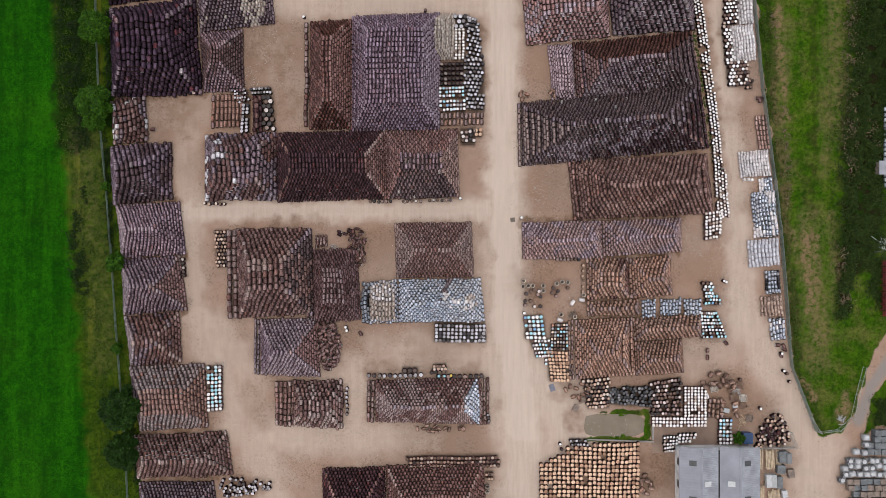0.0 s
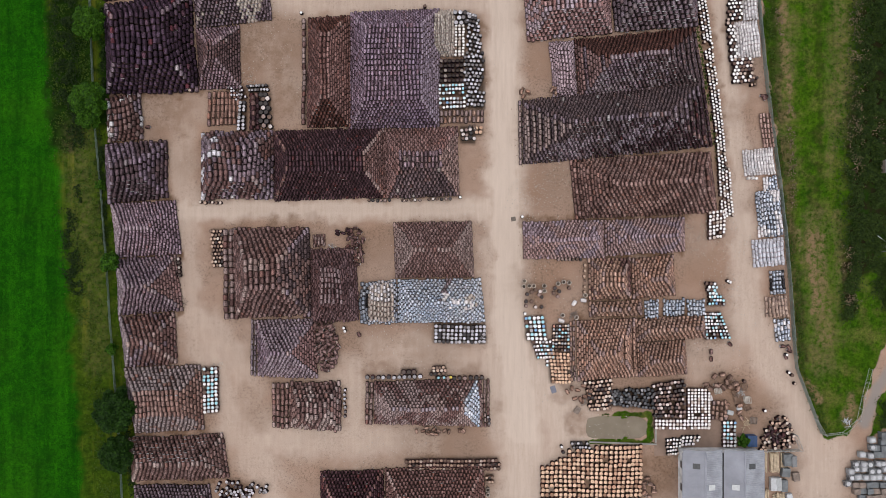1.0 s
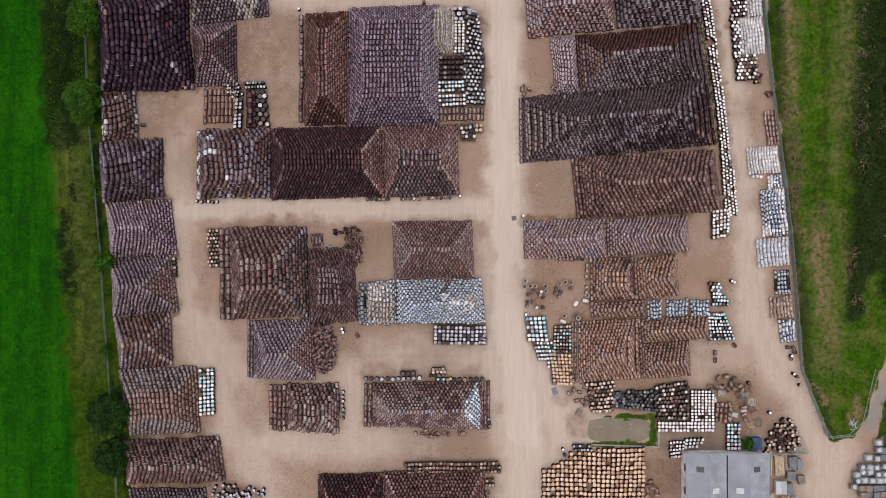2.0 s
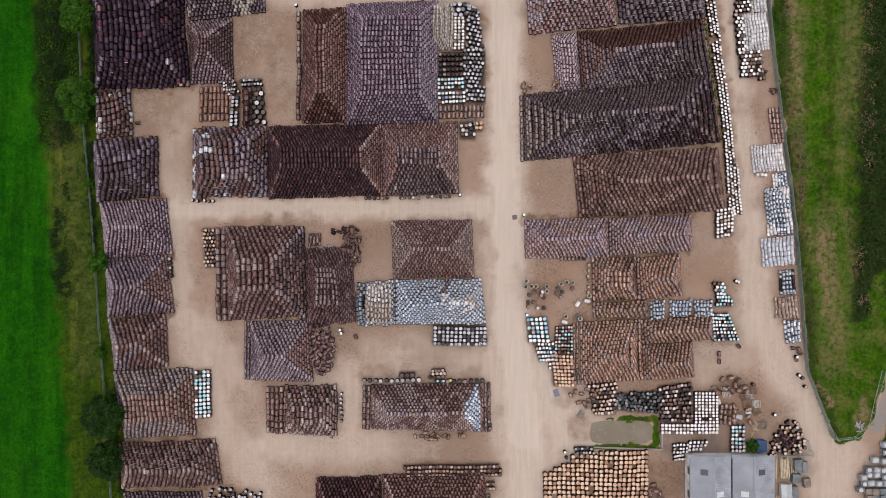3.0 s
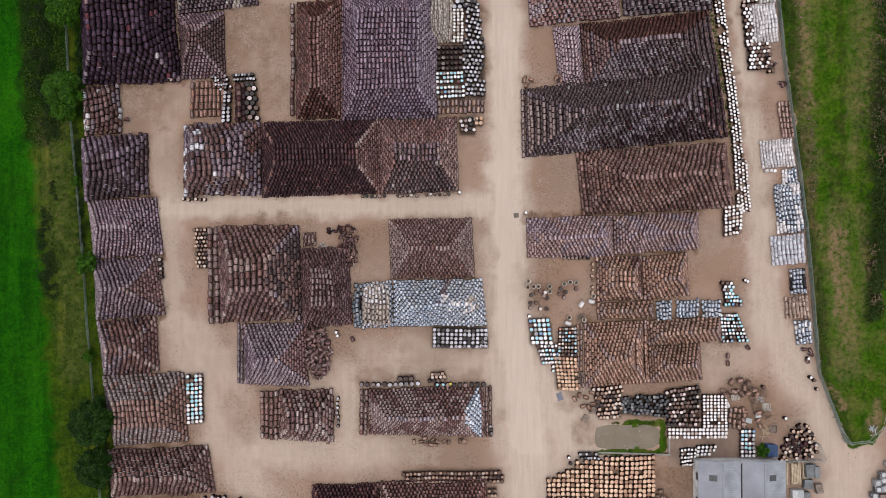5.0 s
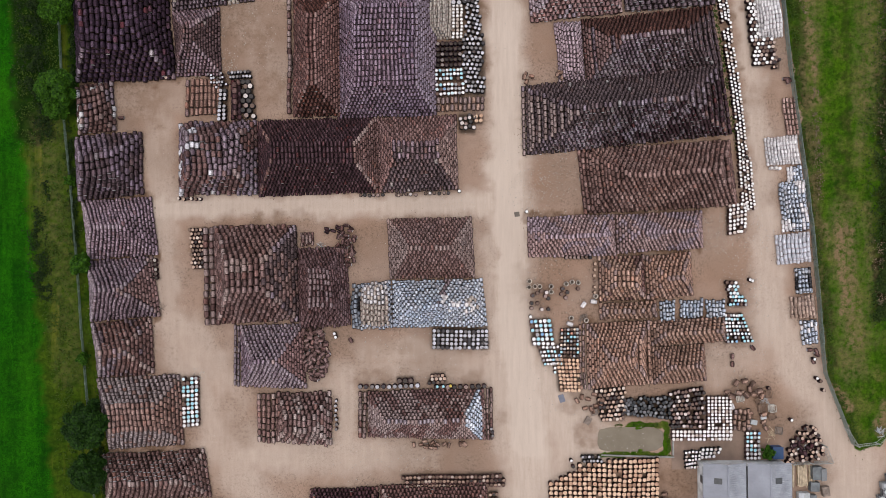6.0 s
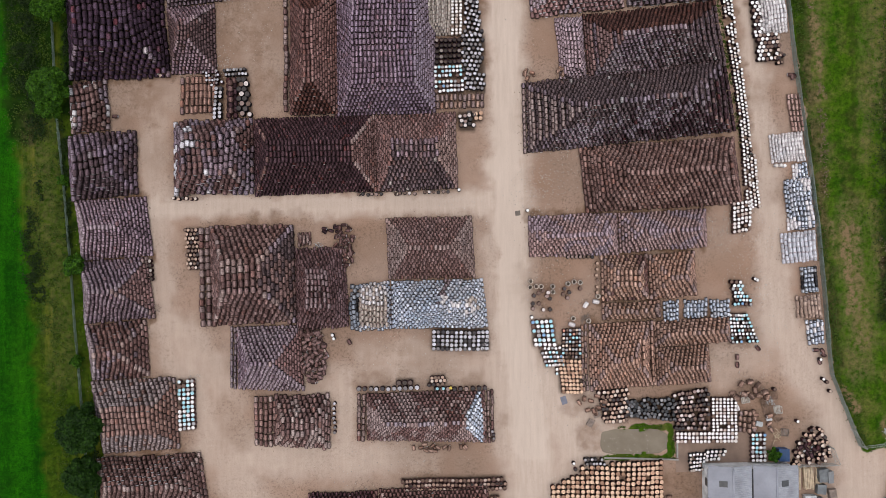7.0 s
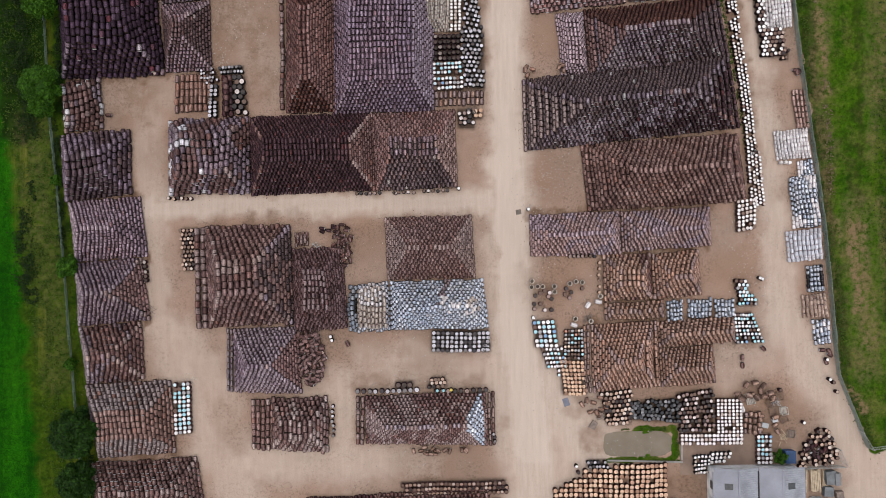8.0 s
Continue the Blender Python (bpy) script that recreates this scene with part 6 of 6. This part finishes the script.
for i in range(9):
    for x in (1562, 1574):
        stillage(((x - 784) * 0.10404, (441 - 466 - i * 11) * 0.10404), 2)
hut = tagged(new("hut"), "small grey hut with a sheet roof among brambles", "hut")
part("walls", bar(bmesh.new(), 79.7, 14.8, 1.0, 1.1, 2.2, 2.0), OLDWOOD, hut)
part("roof", bar(bmesh.new(), 79.7, 14.8, 2.05, 1.3, 2.5, 0.08), STEEL_PALE, hut)
store = tagged(new("store"), "long low store with a white sheet roof beyond the hedge", "building")
part("walls", bar(bmesh.new(), 84.6, 40.0, 1.5, 5.0, 22.0, 3.0), WALLSHEET, store)
part("roof", bar(bmesh.new(), 84.6, 40.0, 3.05, 5.4, 22.4, 0.1), plain("white_roof", (0.75, 0.76, 0.77), 0.5), store)
cask_pile([(80.9, 26.1), (83.9, 26.1), (83.9, 11.5), (80.9, 11.3)], 0.65, 0.9, 3, "silver", "stack of silver-grey barrels beyond the hedge", head="pale")


# ---- plants ----
def leaf_stuff(name, dark, light):
    n = Nodes(name, 0.6)
    r = n.chance()
    c = n.mix(r, dark, light)
    c = n.mix(n.span(n.noise(1.1, 3), 0.4, 0.7, 0, 0.6), c, dark)
    n.bsdf.inputs["Specular IOR Level"].default_value = 0.15
    return n.finish(c)


LEAF = leaf_stuff("tree_leaves", (0.008, 0.034, 0.002), (0.062, 0.165, 0.008))
LEAFDARK = leaf_stuff("dark_tree_leaves", (0.004, 0.016, 0.002), (0.026, 0.075, 0.006))
BRAMBLE = leaf_stuff("bramble_leaves", (0.007, 0.019, 0.003), (0.05, 0.085, 0.011))
HEDGE = leaf_stuff("scrub_leaves", (0.003, 0.009, 0.0015), (0.022, 0.05, 0.004))
BLADE = leaf_stuff("long_grass", (0.022, 0.055, 0.004), (0.07, 0.105, 0.01))
STRAW = leaf_stuff("dead_stalks", (0.09, 0.065, 0.04), (0.22, 0.17, 0.11))
BARK = plain("bark", (0.11, 0.085, 0.06), 0.9, 0.0, 3.0, 0.4)


def leaves(name, pts, size, mt, parent=None, upright=1.1, length=1.5):
    """Small four-cornered leaves at the points."""
    pts = np.array(pts)
    k = len(pts)
    rng = np.random.default_rng(k)
    nrm = rng.normal(size=(k, 3))
    nrm[:, 2] = np.abs(nrm[:, 2]) + upright
    nrm /= np.linalg.norm(nrm, axis=1)[:, None]
    a = np.cross(nrm, rng.normal(size=(k, 3)))
    a /= np.linalg.norm(a, axis=1)[:, None]
    b = np.cross(nrm, a)
    s = size * rng.uniform(0.6, 1.3, (k, 1))
    v = np.stack([pts - a * s * length / 2, pts + b * s / 2, pts + a * s * length / 2 - nrm * s * 0.2, pts - b * s / 2], 1).reshape(-1, 3)
    me = bpy.data.meshes.new(name)
    me.from_pydata(v.tolist(), [], np.arange(k * 4).reshape(k, 4).tolist())
    me.materials.append(mt)
    ob = new(name, me)
    if parent:
        ob.parent = parent
    return ob


def tree(p, spread, tall, label, seed, leaf=0.36, count=14000, mt=None):
    rng = random.Random(seed)
    thing = tagged(new("tree"), label, "tree", "trees along the field edge")
    thing.location = (*p, 0)
    bm = bmesh.new()
    def limb(a, b, r0, r1):
        a, b = Vector(a), Vector(b)
        m = Matrix.Translation((a + b) / 2) @ (b - a).to_track_quat("Z", "Y").to_matrix().to_4x4()
        bmesh.ops.create_cone(bm, cap_ends=True, segments=8, radius1=r0, radius2=r1, depth=(b - a).length, matrix=m)
    limb((0, 0, -0.1), (0.1, 0, tall * 0.4), 0.24, 0.17)
    limb((0.1, 0, tall * 0.38), (0, 0.1, tall * 0.8), 0.17, 0.05)
    lobes = []
    for i in range(34):
        a, f = i * 2.4 + rng.uniform(-0.25, 0.25), math.sqrt((i + 0.5) / 34)
        r = spread * 0.84 * f * rng.uniform(0.92, 1.06)
        z = tall * (0.42 + 0.46 * math.sqrt(1 - 0.85 * f * f)) + rng.uniform(-0.75, 0.55)
        tip = Vector((math.cos(a) * r, math.sin(a) * r, z))
        if i % 3 == 0:
            limb((0.05, 0, tall * rng.uniform(0.3, 0.5)), tip, 0.09, 0.025)
        lobes.append((tip, spread * rng.uniform(0.15, 0.26)))
    part("trunk", bm, BARK, thing)
    pts = []
    for tip, r in lobes:
        for _ in range(count // 34):
            d = Vector([rng.gauss(0, 1) for _ in range(3)]).normalized()
            q = r * (0.55 + 0.45 * rng.random() ** 0.5) * (1 + 0.3 * noise.noise(d * 2.5 + tip))
            pts.append((tip.x + d.x * q, tip.y + d.y * q, tip.z + d.z * q * 0.8))
    leaves("crown", pts, leaf, mt or LEAF, thing)


TREE = "round green leafy tree beside the field fence"
tree((-62.4, 39.6), 3.1, 6.5, TREE, 1)
tree((-62.3, 26.1), 3.3, 7.0, TREE, 2)
tree((-57.4, -28.4), 4.0, 7.5, TREE, 3, count=17000, mt=LEAFDARK)
tree((-57.4, -36.2), 3.2, 6.5, TREE, 4, mt=LEAFDARK)
tree((-63.0, 23.4), 2.2, 5.0, TREE, 9, count=6000)
tree((-59.6, -2.4), 1.8, 3.2, "small green bush at the foot of the casks", 5, count=2400)
tree((-59.5, -18.1), 1.0, 2.2, "small green bush at the foot of the casks", 6, count=1200)
tree((53.9, -34.5), 1.15, 2.2, "small green bush beside a blue container", 7, 0.22, 2000)
tree((-61.6, 11.5), 0.8, 2.0, "small green bush at the foot of the casks", 8, count=700)


def scatter(name, mt, plots, count, size, tall, label, seed, length=1.5, upright=1.0, lumps=-0.12):
    """Leaves or blades strewn over strips of ground: from, to, half width, height."""
    rng = random.Random(seed)
    pts = []
    reach = [(Vector(b) - Vector(a)).length * w for a, b, w, h in plots]
    for (a, b, w, h), share in zip(plots, reach):
        a, b = Vector(a), Vector(b)
        side = Vector((-(b - a).y, (b - a).x)).normalized()
        for _ in range(int(count * share / sum(reach))):
            p = a.lerp(b, rng.random() * 1.04 - 0.02 + rng.gauss(0, 0.05)) + side * rng.gauss(0, 0.5) * w
            lump = noise.noise((p.x * 0.5, p.y * 0.5, seed)) + 0.35 * noise.noise((p.x * 1.7, p.y * 1.7, seed))
            if lump < lumps:
                continue
            pts.append((p.x, p.y, max(0.02, h * min(1, lump + 0.35) * rng.random() ** 0.5 * tall)))
    tagged(leaves(name, pts, size, mt, None, upright, length), label, "plants", kind="stuff")


scatter("bramble", BRAMBLE, [((79.7, 52.1), (79.7, 33.4), 5.0, 1.7), ((79.3, 33.4), (77.8, 23.6), 4.6, 1.6), ((77.8, 23.6), (77.6, 13.6), 4.8, 1.5), ((77.6, 13.6), (76.4, -0.9), 4.2, 1.3), ((74.5, -0.9), (73.1, -12.4), 1.5, 0.9), ((78.7, 0.1), (80.7, -10.3), 2.0, 0.6), ((80.7, -26.9), (80.5, -32.1), 1.8, 1.5)], 60000, 0.2, 1.0, "dark green tangle of brambles and scrub", 21, lumps=-0.25)
scatter("dead_stalk", STRAW, [((74.5, 50.0), (75.0, 14.7), 1.8, 1.3), ((78.7, 24.0), (78.7, 18.8), 1.5, 1.4), ((62.8, 25.1), (63.7, 8.4), 0.8, 0.5), ((60.5, 43.8), (61.2, 38.6), 0.8, 0.5), ((73.4, 1.1), (74.0, -10.3), 1.5, 0.8)], 2600, 0.2, 1.0, "pale dead stalks among the scrub", 22)
scatter("long_grass", BLADE, [((-69.3, 50.0), (-69.3, 18.8), 2.2, 0.6), ((-66.0, 39.6), (-63.3, 0.1), 2.2, 0.4), ((-66.0, 0.1), (-61.3, -26.9), 2.6, 0.4), ((-62.8, -24.9), (-60.2, -47.8), 2.2, 0.5), ((-67.0, 14.7), (-64.4, -16.5), 2.5, 0.35)], 9000, 0.15, 0.7, "long rough grass along the field fence", 23, 2.2)
scatter("scrub", HEDGE, [((-68.5, 50.0), (-68.0, 27.2), 2.6, 1.2), ((-67.0, 27.2), (-66.0, 18.8), 1.6, 0.6), ((-68.2, -3.0), (-66.0, -8.2), 1.2, 0.5), ((-66.0, 11.5), (-65.4, 8.4), 1.0, 0.4), ((-68.2, 6.3), (-66.5, -6.1), 1.6, 0.5), ((-62.2, 19.9), (-61.2, 1.1), 0.7, 0.8), ((-61.8, 50.0), (-61.6, 29.2), 0.6, 0.8), ((-57.6, -25.9), (-56.3, -43.6), 0.7, 1.0)], 15000, 0.2, 1.0, "dark scrub along the field edge", 24)
scatter("verge_grass", BLADE, [((58.2, 50.0), (60.1, 25.1), 0.9, 0.5), ((60.1, 25.1), (63.3, -4.1), 0.8, 0.5), ((63.7, -4.1), (65.1, -22.8), 0.8, 0.5), ((65.1, -22.8), (69.8, -34.4), 1.0, 0.4), ((46.2, 39.6), (49.7, 16.7), 0.4, 0.3), ((29.2, -30.0), (38.1, -30.0), 0.3, 0.2), ((26.6, -35.0), (38.1, -35.2), 0.25, 0.2), ((37.9, -30.1), (37.9, -35.1), 0.3, 0.2)], 6000, 0.16, 1.0, "rough green grass and weeds along the fence foot", 25, 2.0)

# Stone crumbs on the earth.
rng = random.Random(31)
pts, faces = [], []
for x, y, r, count in ((-33, 38, 7, 120), (-37, 31, 3, 220), (51, 2, 5, 260), (52, -14, 5, 160), (49, -21, 6, 160), (15, 9, 4, 200), (3, 3, 6, 120), (-5, -17, 9, 260), (21, -22, 8, 160), (28, -33, 6, 120), (-10, -38, 9, 200), (-41, -21, 1.2, 80), (18, -8, 6, 160), (8, 25, 30, 260), (20, 12, 4, 160), (46, 2, 3.5, 220), (50, -7, 4, 200)):
    for _ in range(count):
        a, q = rng.uniform(0, 6.28), r * math.sqrt(rng.random())
        px, py, s = x + q * math.cos(a), y + q * math.sin(a), rng.uniform(0.025, 0.095)
        n0 = len(pts)
        pts += [(px - s, py, 0), (px + s * 0.3, py - s, 0), (px + s, py + s * 0.4, 0), (px - s * 0.2, py + s, 0), (px, py, s)]
        faces += [(n0, n0 + 1, n0 + 4), (n0 + 1, n0 + 2, n0 + 4), (n0 + 2, n0 + 3, n0 + 4), (n0 + 3, n0, n0 + 4)]
me = bpy.data.meshes.new("gravel")
me.from_pydata(pts, [], faces)
me.materials.append(plain("pale_stone", (0.5, 0.46, 0.41), 0.9, 0.0, 2.0, 0.35))
tagged(new("gravel", me), "scattered pale stones and wood chips on bare earth", "gravel", kind="stuff")

# Broken staves, splinters and bark shed round the feet of the piles.
rng = random.Random(47)
pts, faces = [], []
for quad in PLOTS:
    for a, b in zip(quad, quad[1:] + quad[:1]):
        a, b = Vector(a), Vector(b)
        away = Vector(((a - b).y, (b - a).x)).normalized()
        for _ in range(int((b - a).length * 2)):
            p = a.lerp(b, rng.random()) + away * (abs(rng.gauss(0, 0.4)) + 0.05) * rng.choice((1, 1, 1, 2))
            if noise.noise((p.x * 0.3, p.y * 0.3, 5)) < -0.1:
                continue
            turn, s, w = rng.uniform(0, 3.14), rng.choice((0.03, 0.04, 0.06, 0.1)), rng.uniform(0.02, 0.04)
            u, v = Vector((math.cos(turn), math.sin(turn))) * s, Vector((-math.sin(turn), math.cos(turn))) * w
            n0 = len(pts)
            corners = (p - u - v, p + u - v, p + u + v, p - u + v)
            pts += [(*c, -0.02) for c in corners] + [(*(p + (c - p) * 0.85), 0.03) for c in corners]
            faces += [(n0 + 4, n0 + 5, n0 + 6, n0 + 7)] + [(n0 + k, n0 + (k + 1) % 4, n0 + 4 + (k + 1) % 4, n0 + 4 + k) for k in range(4)]
me = bpy.data.meshes.new("wood_litter")
me.from_pydata(pts, [], faces)
me.materials.append(plain("splintered_wood", (0.26, 0.19, 0.145), 0.9, 0.0, 0.8, 0.6))
tagged(new("wood_litter", me), "dark splinters and broken staves strewn round the piles", "wood litter", kind="stuff")
